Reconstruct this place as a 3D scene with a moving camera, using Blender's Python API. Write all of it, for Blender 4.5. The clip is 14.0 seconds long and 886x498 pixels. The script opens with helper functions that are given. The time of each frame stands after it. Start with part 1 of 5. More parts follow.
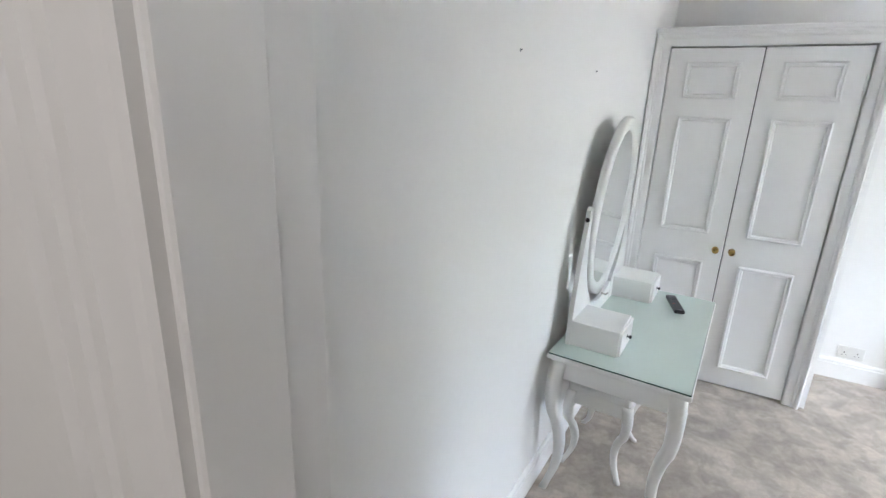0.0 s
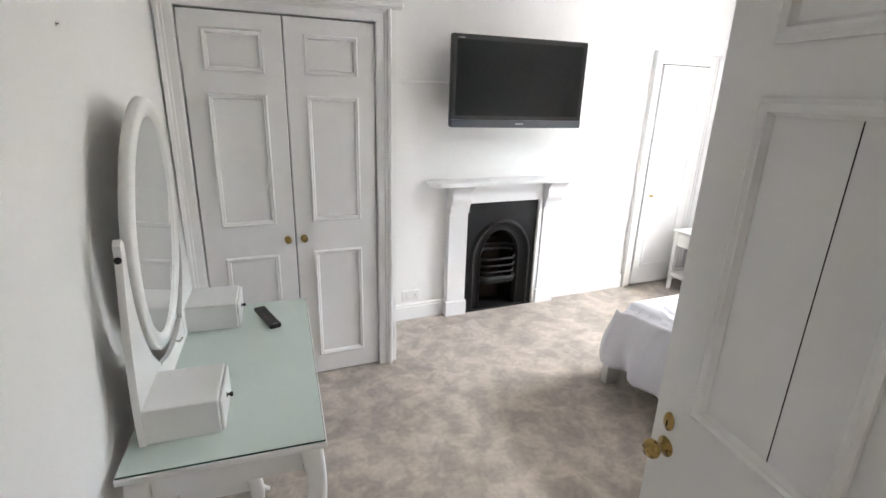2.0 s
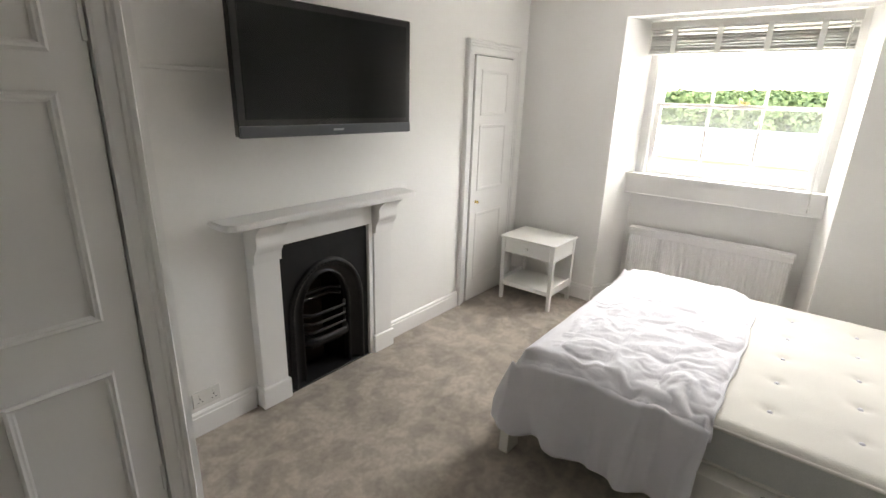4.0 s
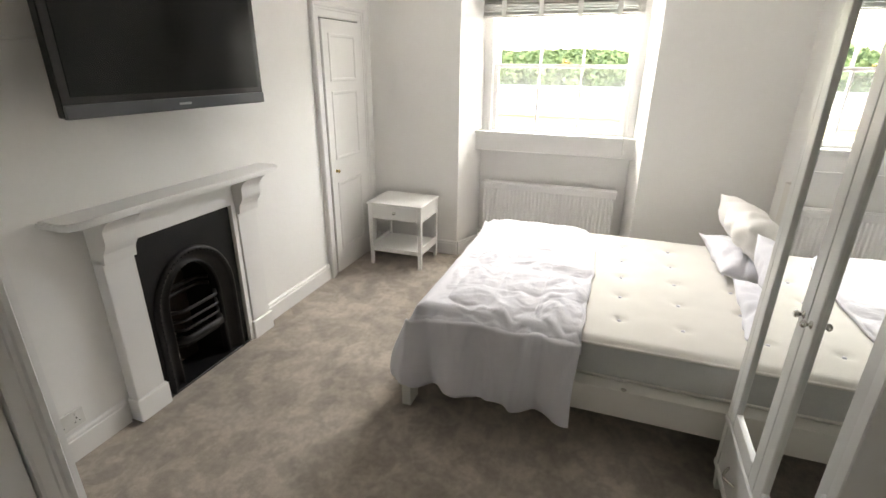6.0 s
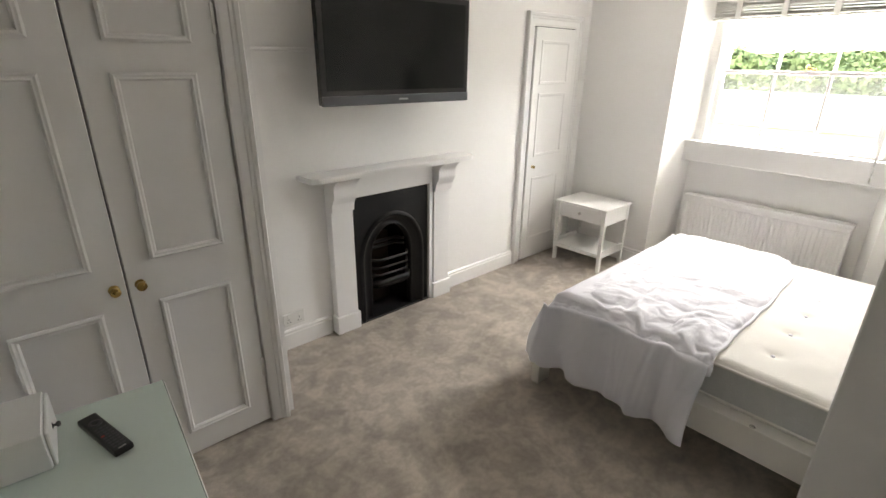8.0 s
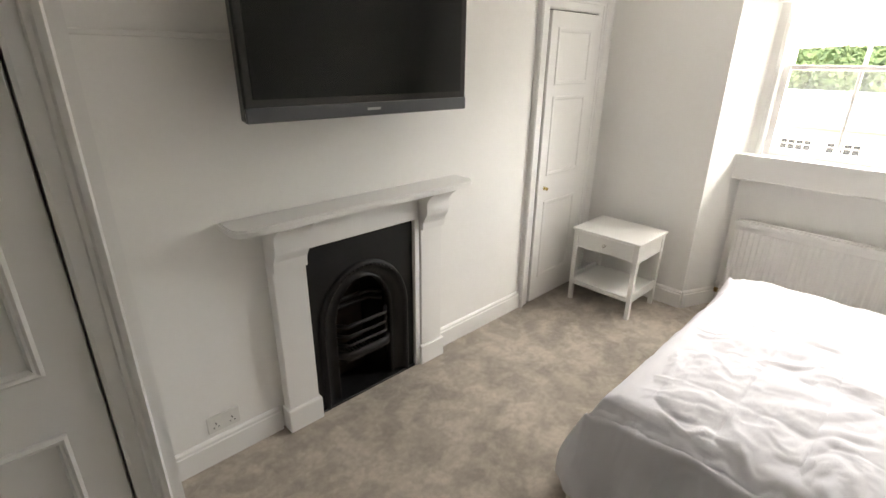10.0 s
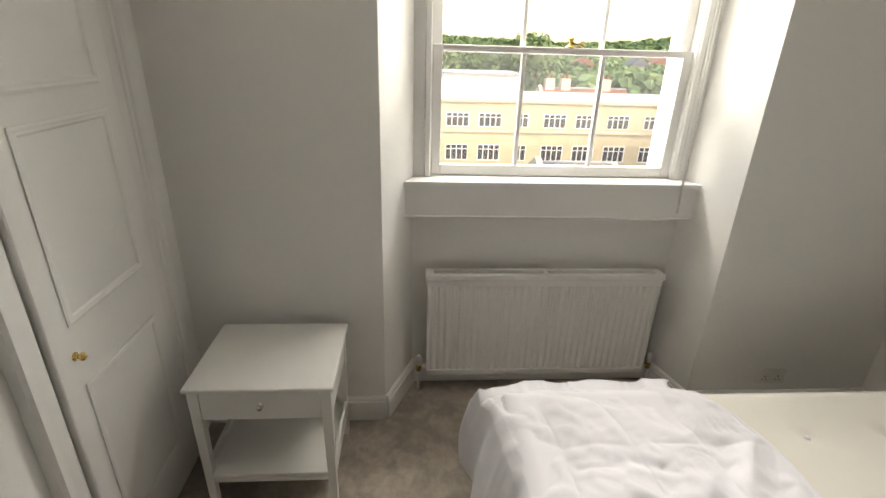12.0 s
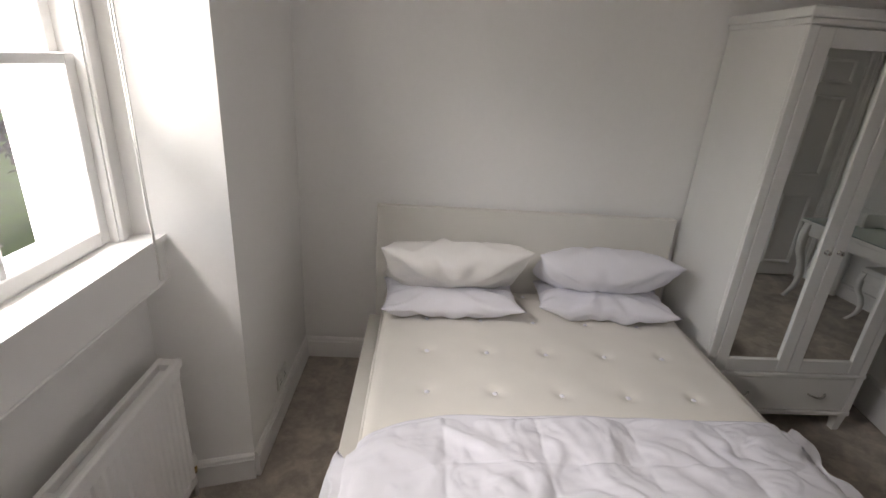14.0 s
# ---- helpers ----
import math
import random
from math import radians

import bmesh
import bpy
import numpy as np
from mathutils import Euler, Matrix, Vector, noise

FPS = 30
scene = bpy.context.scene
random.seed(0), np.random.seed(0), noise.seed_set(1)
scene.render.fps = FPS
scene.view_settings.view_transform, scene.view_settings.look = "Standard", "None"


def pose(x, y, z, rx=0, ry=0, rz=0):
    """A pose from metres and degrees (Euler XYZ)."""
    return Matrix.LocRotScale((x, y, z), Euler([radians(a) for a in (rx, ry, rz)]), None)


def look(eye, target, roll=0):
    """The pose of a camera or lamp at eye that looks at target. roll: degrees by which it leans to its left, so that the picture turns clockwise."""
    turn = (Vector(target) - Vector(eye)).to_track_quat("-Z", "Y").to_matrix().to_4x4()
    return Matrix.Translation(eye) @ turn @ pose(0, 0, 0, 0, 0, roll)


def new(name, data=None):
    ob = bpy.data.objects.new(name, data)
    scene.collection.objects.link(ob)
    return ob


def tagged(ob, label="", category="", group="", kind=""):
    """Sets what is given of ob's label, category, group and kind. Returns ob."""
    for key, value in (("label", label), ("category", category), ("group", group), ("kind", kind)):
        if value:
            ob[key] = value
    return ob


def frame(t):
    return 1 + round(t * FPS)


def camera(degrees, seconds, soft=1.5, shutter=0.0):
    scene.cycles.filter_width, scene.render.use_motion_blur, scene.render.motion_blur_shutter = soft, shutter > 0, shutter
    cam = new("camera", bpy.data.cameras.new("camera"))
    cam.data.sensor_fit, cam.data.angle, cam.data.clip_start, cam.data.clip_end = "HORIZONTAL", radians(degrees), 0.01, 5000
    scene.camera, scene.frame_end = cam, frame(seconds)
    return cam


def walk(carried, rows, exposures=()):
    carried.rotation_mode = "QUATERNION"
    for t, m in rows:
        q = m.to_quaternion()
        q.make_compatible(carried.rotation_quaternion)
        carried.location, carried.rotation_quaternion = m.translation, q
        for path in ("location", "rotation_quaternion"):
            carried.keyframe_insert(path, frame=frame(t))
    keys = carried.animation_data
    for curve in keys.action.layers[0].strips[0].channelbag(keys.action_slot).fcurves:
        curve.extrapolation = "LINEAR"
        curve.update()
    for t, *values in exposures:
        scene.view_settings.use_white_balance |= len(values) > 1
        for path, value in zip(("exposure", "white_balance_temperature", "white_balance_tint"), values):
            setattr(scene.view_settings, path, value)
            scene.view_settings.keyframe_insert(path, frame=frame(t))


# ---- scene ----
cam = camera(85.2, 14.0)
PATH = [
    (0, (0.919, 1.073, 1.749), (0.032, 2.769, 1.168), 2.1),
    (0.5, (0.81, 1.162, 1.774), (0.658, 3.067, 1.187), 1.6),
    (0.8, (0.763, 1.164, 1.814), (0.979, 3.059, 1.213), 2.1),
    (1, (0.764, 1.196, 1.819), (1.125, 3.065, 1.205), 1.8),
    (1.5, (0.764, 1.319, 1.791), (1.378, 3.121, 1.177), 1.7),
    (2, (0.864, 1.647, 1.758), (1.611, 3.397, 1.142), 1.8),
    (2.5, (0.945, 2.002, 1.751), (1.788, 3.708, 1.134), 1.9),
    (3, (0.964, 2.342, 1.743), (1.996, 3.943, 1.134), 1.7),
    (3.5, (1.029, 2.583, 1.735), (2.322, 3.983, 1.128), 1.6),
    (3.8, (1.072, 2.695, 1.746), (2.493, 3.959, 1.13), 1.6),
    (4, (1.088, 2.731, 1.743), (2.585, 3.91, 1.137), 1.8),
    (4.2, (1.132, 2.713, 1.729), (2.671, 3.844, 1.134), 1.3),
    (6.5, (0.932, 2.845, 1.758), (2.696, 3.423, 1.015), 0.8),
    (7, (0.944, 2.709, 1.761), (2.626, 3.499, 1.023), 1.0),
    (7.5, (0.91, 2.519, 1.761), (2.354, 3.699, 1.036), 0.7),
    (8, (0.892, 2.344, 1.773), (2.149, 3.72, 1.048), 0.8),
    (10.3, (1.722, 3.248, 1.756), (3.02, 4.577, 1.016), 0.5),
    (10.5, (1.855, 3.389, 1.765), (3.287, 4.568, 1.016), 0.9),
    (11, (2.247, 3.788, 1.776), (3.95, 4.487, 0.995), 1.9),
    (11.5, (2.712, 3.931, 1.716), (4.543, 4.189, 0.955), 1.3),
    (11.8, (3.019, 4.063, 1.726), (4.867, 4.052, 0.961), 1.9),
    (12, (3.198, 4.056, 1.735), (5.036, 3.925, 0.957), 1.8),
    (12.5, (3.702, 4.193, 1.747), (5.391, 3.482, 0.947), 3.7),
    (13, (4.034, 4.174, 1.679), (5.435, 2.951, 0.945), 3.5),
    (13.5, (4.304, 4.175, 1.756), (5.074, 2.497, 0.986), 4.8),
    (14, (4.44, 4.314, 1.786), (4.34, 2.453, 1.062), 3.9),
]
WINDOW_FILL_WATTS = 17.0
BOUNCE_FILL_WATTS = 46.0
HALL_FILL_WATTS = 0.45

# exposure of the clip's camera along the walk
EXPOSURES = [(0.0, 4.99, 6850, 13), (1.0, 4.82, 6950, 13), (1.5, 4.82, 7200, 14), (2.4, 4.36, 7650, 17), (3.2, 3.79, 8050, 16), (4.0, 3.37, 8350, 15), (6.5, 3.47, 8550, 15), (8.0, 3.6, 8550, 16), (10.5, 3.26, 8950, 15), (11.3, 2.71, 9150, 14), (12.0, 2.28, 9250, 14), (12.5, 2.27, 9050, 15), (13.0, 2.02, 8250, 13), (14.0, 2.12, 8350, 20)]
walk(cam, [(t, look(eye, target, roll)) for t, eye, target, roll in PATH], EXPOSURES)

# ---- world and sun ----
SUN_EL, SUN_AZ = 48.0, 235.0      # azimuth of the sun, degrees from +y clockwise
world = bpy.data.worlds.new("sky")
scene.world = world
world.use_nodes = True
wn = world.node_tree.nodes
sky = wn.new("ShaderNodeTexSky")
sky.sky_type = "NISHITA"
sky.sun_disc = False
sky.sun_elevation, sky.sun_rotation = radians(SUN_EL), radians(SUN_AZ)
sky.air_density, sky.dust_density = 1.0, 2.0
world.node_tree.links.new(sky.outputs["Color"], wn["Background"].inputs["Color"])
wn["Background"].inputs["Strength"].default_value = 0.15
sun_data = bpy.data.lights.new("sun", "SUN")
sun_data.energy, sun_data.angle, sun_data.color = 0.5, radians(10.0), (1.0, 0.95, 0.87)
sun = new("sun", sun_data)
sdir = Vector((math.sin(radians(SUN_AZ)) * math.cos(radians(SUN_EL)), math.cos(radians(SUN_AZ)) * math.cos(radians(SUN_EL)), math.sin(radians(SUN_EL))))
sun.matrix_world = look(sdir * 50, (0, 0, 0))

# unseen soft fill lamp outside above the window's head, added to the sky's daylight
lamp_data = bpy.data.lights.new("window_fill_lamp", "AREA")
lamp_data.shape, lamp_data.size, lamp_data.size_y = "RECTANGLE", 1.3, 0.4
lamp_data.energy, lamp_data.color = WINDOW_FILL_WATTS, (0.77, 0.88, 1.0)
lamp = new("window_fill_lamp", lamp_data)
lamp.matrix_world = look((5.97, 3.4, 2.44), (2.0, 3.3, 1.5))

# unseen fill lamp below the sill outside, added to imitate bounce from the yards
bounce_data = bpy.data.lights.new("bounce_fill_lamp", "AREA")
bounce_data.shape, bounce_data.size, bounce_data.size_y = "RECTANGLE", 1.3, 0.5
bounce_data.energy, bounce_data.color = BOUNCE_FILL_WATTS, (0.80, 0.90, 1.0)
bounce = new("bounce_fill_lamp", bounce_data)
bounce.matrix_world = look((6.35, 3.4, 0.45), (3.6, 3.3, 2.6))

# unseen fill lamp added under the hall ceiling, behind the walker
hall_data = bpy.data.lights.new("hall_fill_light", "AREA")
hall_data.shape, hall_data.size, hall_data.size_y = "RECTANGLE", 0.9, 0.9
hall_data.energy, hall_data.color = HALL_FILL_WATTS, (0.96, 0.97, 1.0)
hall_fill_lamp = new("hall_fill_light", hall_data)
hall_fill_lamp.matrix_world = look((0.9, 0.1, 2.82), (0.9, 0.1, 0.0))


# ---- materials ----
def material(name, color, rough=0.5, metal=0.0, vary=0.06, scale=6.0, bump=0.0, bump_scale=120.0, fine=0.0, spec=0.5, coat=0.0, sheen=0.0, island=False):
    """A surface with two scales of colour variation and a fine relief."""
    m = bpy.data.materials.new(name)
    m.use_nodes = True
    nt = m.node_tree
    n, l = nt.nodes, nt.links
    b = n["Principled BSDF"]
    b.inputs["Roughness"].default_value = rough
    b.inputs["Metallic"].default_value = metal
    b.inputs["Specular IOR Level"].default_value = spec
    b.inputs["Coat Weight"].default_value = coat
    b.inputs["Sheen Weight"].default_value = sheen
    tc = n.new("ShaderNodeTexCoord")
    big = n.new("ShaderNodeTexNoise")
    big.inputs["Scale"].default_value, big.inputs["Detail"].default_value = scale, 6.0
    l.new(tc.outputs["Object"], big.inputs["Vector"])
    ramp = n.new("ShaderNodeMapRange")
    ramp.inputs["From Min"].default_value, ramp.inputs["From Max"].default_value = 0.3, 0.7
    ramp.inputs["To Min"].default_value, ramp.inputs["To Max"].default_value = 1.0 - vary, 1.0 + vary
    l.new(big.outputs["Fac"], ramp.inputs["Value"])
    mul = n.new("ShaderNodeMix")
    mul.data_type, mul.blend_type = "RGBA", "MULTIPLY"
    mul.inputs["Factor"].default_value = 1.0
    mul.inputs["A"].default_value = (*color, 1)
    out = ramp.outputs["Result"]
    if fine:
        sm = n.new("ShaderNodeTexNoise")
        sm.inputs["Scale"].default_value, sm.inputs["Detail"].default_value = bump_scale, 4.0
        l.new(tc.outputs["Object"], sm.inputs["Vector"])
        r2 = n.new("ShaderNodeMapRange")
        r2.inputs["From Min"].default_value, r2.inputs["From Max"].default_value = 0.3, 0.7
        r2.inputs["To Min"].default_value, r2.inputs["To Max"].default_value = 1.0 - fine, 1.0 + fine
        l.new(sm.outputs["Fac"], r2.inputs["Value"])
        mm = n.new("ShaderNodeMath")
        mm.operation = "MULTIPLY"
        l.new(out, mm.inputs[0])
        l.new(r2.outputs["Result"], mm.inputs[1])
        out = mm.outputs[0]
    if island:
        geo = n.new("ShaderNodeNewGeometry")
        r3 = n.new("ShaderNodeMapRange")
        r3.inputs["To Min"].default_value, r3.inputs["To Max"].default_value = 0.75, 1.25
        l.new(geo.outputs["Random Per Island"], r3.inputs["Value"])
        m3 = n.new("ShaderNodeMath")
        m3.operation = "MULTIPLY"
        l.new(out, m3.inputs[0])
        l.new(r3.outputs["Result"], m3.inputs[1])
        out = m3.outputs[0]
    l.new(out, mul.inputs["B"])
    l.new(mul.outputs["Result"], b.inputs["Base Color"])
    rr = n.new("ShaderNodeMapRange")
    rr.inputs["To Min"].default_value, rr.inputs["To Max"].default_value = max(0.02, rough - 0.06), min(1.0, rough + 0.06)
    l.new(big.outputs["Fac"], rr.inputs["Value"])
    l.new(rr.outputs["Result"], b.inputs["Roughness"])
    if bump:
        bn = n.new("ShaderNodeTexNoise")
        bn.inputs["Scale"].default_value, bn.inputs["Detail"].default_value = bump_scale, 5.0
        l.new(tc.outputs["Object"], bn.inputs["Vector"])
        bu = n.new("ShaderNodeBump")
        bu.inputs["Strength"].default_value, bu.inputs["Distance"].default_value = bump, 0.004
        l.new(bn.outputs["Fac"], bu.inputs["Height"])
        l.new(bu.outputs["Normal"], b.inputs["Normal"])
    return m


def carpet_material():
    """Grey-beige cut pile with brushed lighter and darker patches."""
    m = material("carpet", (0.43, 0.372, 0.32), 0.95, vary=0.05, scale=1.2, bump=0.9, bump_scale=260.0, fine=0.20, spec=0.1, sheen=0.25)
    n, l = m.node_tree.nodes, m.node_tree.links
    b = n["Principled BSDF"]
    src = b.inputs["Base Color"].links[0].from_socket
    tc = n.new("ShaderNodeTexCoord")
    facs = []
    for sc, det, dist, lo, hi, lomul, himul in ((3.0, 9.0, 0.7, 0.42, 0.60, 0.86, 1.11), (9.0, 9.0, 0.4, 0.44, 0.57, 0.86, 1.08), (34.0, 5.0, 0.2, 0.40, 0.60, 0.93, 1.06)):
        no = n.new("ShaderNodeTexNoise")
        no.inputs["Scale"].default_value, no.inputs["Detail"].default_value, no.inputs["Distortion"].default_value = sc, det, dist
        l.new(tc.outputs["Object"], no.inputs["Vector"])
        mr = n.new("ShaderNodeMapRange")
        mr.inputs["From Min"].default_value, mr.inputs["From Max"].default_value = lo, hi
        mr.inputs["To Min"].default_value, mr.inputs["To Max"].default_value = lomul, himul
        l.new(no.outputs["Fac"], mr.inputs["Value"])
        facs.append(mr.outputs["Result"])
    for f in facs:
        mx = n.new("ShaderNodeMix")
        mx.data_type, mx.blend_type = "RGBA", "MULTIPLY"
        mx.inputs["Factor"].default_value = 1.0
        l.new(src, mx.inputs["A"])
        l.new(f, mx.inputs["B"])
        src = mx.outputs["Result"]
    l.new(src, b.inputs["Base Color"])
    return m


def glass_material(name, tint, rough=0.0, haze=0.0):
    """Thin clear pane: passes light, with a weak reflection."""
    m = bpy.data.materials.new(name)
    m.use_nodes = True
    n, l = m.node_tree.nodes, m.node_tree.links
    n.remove(n["Principled BSDF"])
    tr, gl, mix, fr = n.new("ShaderNodeBsdfTransparent"), n.new("ShaderNodeBsdfGlossy"), n.new("ShaderNodeMixShader"), n.new("ShaderNodeFresnel")
    tr.inputs["Color"].default_value = (*tint, 1)
    gl.inputs["Roughness"].default_value = rough
    fr.inputs["IOR"].default_value = 1.45
    l.new(fr.outputs["Fac"], mix.inputs["Fac"])
    l.new(tr.outputs["BSDF"], mix.inputs[1])
    l.new(gl.outputs["BSDF"], mix.inputs[2])
    last = mix.outputs["Shader"]
    # mixes an uneven translucent pale layer into the pane
    if haze:
        film_, veil = n.new("ShaderNodeBsdfTranslucent"), n.new("ShaderNodeMixShader")
        film_.inputs["Color"].default_value = (0.8, 0.8, 0.8, 1)
        tc, no, mr = n.new("ShaderNodeTexCoord"), n.new("ShaderNodeTexNoise"), n.new("ShaderNodeMapRange")
        no.inputs["Scale"].default_value, no.inputs["Detail"].default_value = 3.0, 6.0
        mr.inputs["To Min"].default_value, mr.inputs["To Max"].default_value = haze * 0.4, haze * 1.6
        l.new(tc.outputs["Object"], no.inputs["Vector"])
        l.new(no.outputs["Fac"], mr.inputs["Value"])
        l.new(mr.outputs["Result"], veil.inputs["Fac"])
        l.new(last, veil.inputs[1])
        l.new(film_.outputs["BSDF"], veil.inputs[2])
        last = veil.outputs["Shader"]
    l.new(last, n["Material Output"].inputs["Surface"])
    return m


WALL = material("wall_paint", (0.88, 0.87, 0.85), 0.7, vary=0.015, scale=1.3, bump=0.12, bump_scale=45.0, fine=0.006, spec=0.25)
CEIL = material("ceiling_paint", (0.87, 0.86, 0.85), 0.8, vary=0.01, scale=1.0, bump=0.05, bump_scale=60.0, spec=0.2)
GLOSSY = material("joinery_paint", (0.84, 0.83, 0.815), 0.38, vary=0.02, scale=3.0, bump=0.06, bump_scale=30.0)
FURN = material("furniture_paint", (0.82, 0.815, 0.79), 0.32, vary=0.015, scale=4.0, bump=0.03, bump_scale=60.0)
BEDPAINT = material("bed_paint", (0.78, 0.755, 0.70), 0.36, vary=0.02, scale=4.0, bump=0.03, bump_scale=60.0)
CARPET = carpet_material()
COTTON = material("white_cotton", (0.80, 0.79, 0.835), 0.85, vary=0.02, scale=7.0, bump=0.25, bump_scale=300.0, spec=0.15, sheen=0.2)
PILLOW = material("pillow_cotton", (0.80, 0.775, 0.745), 0.85, vary=0.03, scale=6.0, bump=0.25, bump_scale=300.0, spec=0.15, sheen=0.2)
MATTRESS = material("mattress_ticking", (0.80, 0.77, 0.715), 0.9, vary=0.02, scale=5.0, bump=0.3, bump_scale=240.0, spec=0.1)
MATSIDE = material("mattress_border", (0.60, 0.60, 0.575), 0.9, vary=0.04, scale=9.0, bump=0.35, bump_scale=260.0, fine=0.05, spec=0.1)
IRON = material("cast_iron", (0.008, 0.008, 0.009), 0.40, metal=0.0, vary=0.35, scale=9.0, bump=0.35, bump_scale=140.0, fine=0.2, spec=0.3)
# near-black: soot in the hearth, a crack, and painted-in shade of gaps and holes
SOOT_AND_SHADE = material("soot_and_shade", (0.010, 0.009, 0.009), 0.9, vary=0.4, scale=12.0, bump=0.5, bump_scale=60.0, spec=0.1)
CLAY = material("firebrick", (0.03, 0.022, 0.018), 0.9, vary=0.3, scale=14.0, bump=0.5, bump_scale=80.0, spec=0.1)
BRASS = material("aged_brass", (0.42, 0.28, 0.10), 0.28, metal=1.0, vary=0.25, scale=40.0, fine=0.1)
BRIGHT_BRASS = material("polished_brass", (0.75, 0.55, 0.22), 0.18, metal=1.0, vary=0.1, scale=40.0)
CHROME = material("brushed_nickel", (0.62, 0.60, 0.56), 0.22, metal=1.0, vary=0.08, scale=30.0)
DARKMETAL = material("black_metal", (0.015, 0.015, 0.016), 0.35, vary=0.2, scale=30.0)
PLASTIC = material("black_plastic", (0.011, 0.011, 0.012), 0.33, vary=0.15, scale=20.0, bump=0.05, bump_scale=400.0)
TVBEZEL = material("screen_bezel", (0.008, 0.008, 0.009), 0.14, vary=0.1, scale=8.0)
TVSTRIP = material("screen_strip", (0.085, 0.09, 0.10), 0.35, metal=0.3, vary=0.05, scale=8.0)
TVSCREEN = material("screen_panel", (0.004, 0.004, 0.0045), 0.16, vary=0.1, scale=3.0, spec=0.22)
GREYMARK = material("grey_print", (0.35, 0.35, 0.36), 0.5, vary=0.05)
RUBBERGREY = material("grey_buttons", (0.06, 0.06, 0.065), 0.6, vary=0.1)
REDMARK = material("red_button", (0.35, 0.03, 0.03), 0.5, vary=0.1)
SWITCHWHITE = material("white_plastic", (0.78, 0.77, 0.74), 0.35, vary=0.02, scale=20.0)
SLATPAINT = material("blind_slats", (0.66, 0.645, 0.615), 0.4, vary=0.03, scale=8.0)
CORD = material("cord", (0.75, 0.74, 0.71), 0.8, vary=0.05, scale=60.0)
PANE = glass_material("window_pane", (0.97, 0.985, 0.98))
HAZY_PANE = glass_material("hazy_window_pane", (0.97, 0.985, 0.98), haze=0.035)
TABLEGLASS = material("table_glass", (0.64, 0.745, 0.685), 0.10, vary=0.01, scale=3.0, spec=0.6, coat=0.6)
GLASSEDGE = material("green_glass_edge", (0.02, 0.07, 0.055), 0.15, vary=0.1, scale=30.0)
MIRROR = bpy.data.materials.new("mirror_silver")
MIRROR.use_nodes = True
mb = MIRROR.node_tree.nodes["Principled BSDF"]
mb.inputs["Base Color"].default_value, mb.inputs["Metallic"].default_value, mb.inputs["Roughness"].default_value = (0.90, 0.92, 0.91, 1), 1.0, 0.015
BATHSTONE = material("bath_stone", (0.48, 0.405, 0.28), 0.9, vary=0.12, scale=0.5, bump=0.3, bump_scale=6.0, fine=0.06, spec=0.1)
CREAM = material("cream_render", (0.50, 0.44, 0.34), 0.9, vary=0.10, scale=0.6, bump=0.3, bump_scale=8.0, fine=0.05, spec=0.1)
WHITEWALL = material("white_render", (0.72, 0.71, 0.69), 0.9, vary=0.06, scale=0.8, bump=0.3, bump_scale=9.0, spec=0.1)
SLATE = material("slate", (0.075, 0.085, 0.10), 0.7, vary=0.2, scale=1.5, bump=0.3, bump_scale=20.0, fine=0.12, island=True)
OLDSLATE = material("weathered_slate", (0.13, 0.12, 0.10), 0.85, vary=0.25, scale=1.2, bump=0.4, bump_scale=15.0, fine=0.2, island=True)
PINKTILE = material("pinkish_tile", (0.22, 0.17, 0.165), 0.8, vary=0.12, scale=1.2, bump=0.3, bump_scale=15.0, fine=0.1, island=True)
REDTILE = material("red_clay_tile", (0.17, 0.07, 0.05), 0.85, vary=0.25, scale=2.0, bump=0.4, bump_scale=15.0, fine=0.15, island=True)
DARKWIN = material("dark_window_glass", (0.05, 0.055, 0.06), 0.12, vary=0.3, scale=0.7)
FRAMEWHITE = material("white_window_frame", (0.75, 0.74, 0.72), 0.5, vary=0.03)
LEAD = material("lead_grey", (0.24, 0.26, 0.28), 0.5, vary=0.1, scale=2.0)
GRASS = material("lawn", (0.04, 0.065, 0.022), 0.95, vary=0.35, scale=0.4, bump=0.5, bump_scale=10.0, fine=0.25, spec=0.1)
PAVING = material("paving", (0.22, 0.19, 0.165), 0.9, vary=0.15, scale=1.0, bump=0.3, bump_scale=10.0, fine=0.1, spec=0.1)
LEAF = material("green_leaves", (0.10, 0.16, 0.075), 0.7, vary=0.4, scale=0.6, fine=0.2, bump_scale=8.0, spec=0.2, island=True)
PURPLELEAF = material("copper_beech_leaves", (0.028, 0.017, 0.022), 0.7, vary=0.4, scale=0.8, fine=0.2, bump_scale=8.0, spec=0.2, island=True)
BARK = material("bark", (0.10, 0.075, 0.055), 0.95, vary=0.3, scale=4.0, bump=0.5, bump_scale=20.0)


# ---- builders ----
def box(bm, x0, x1, y0, y1, z0, z1, bevel=0.0, seg=1, m=None):
    """A box between two corners, with its edges eased by bevel."""
    tmp = bmesh.new()
    r = bmesh.ops.create_cube(tmp, size=1.0)
    for v in r["verts"]:
        v.co = Vector((x0 + (v.co.x + 0.5) * (x1 - x0), y0 + (v.co.y + 0.5) * (y1 - y0), z0 + (v.co.z + 0.5) * (z1 - z0)))
    if bevel:
        bmesh.ops.bevel(tmp, geom=list(tmp.edges), offset=bevel, segments=seg, affect="EDGES", profile=0.5)
    merge(bm, tmp, m)
    return bm


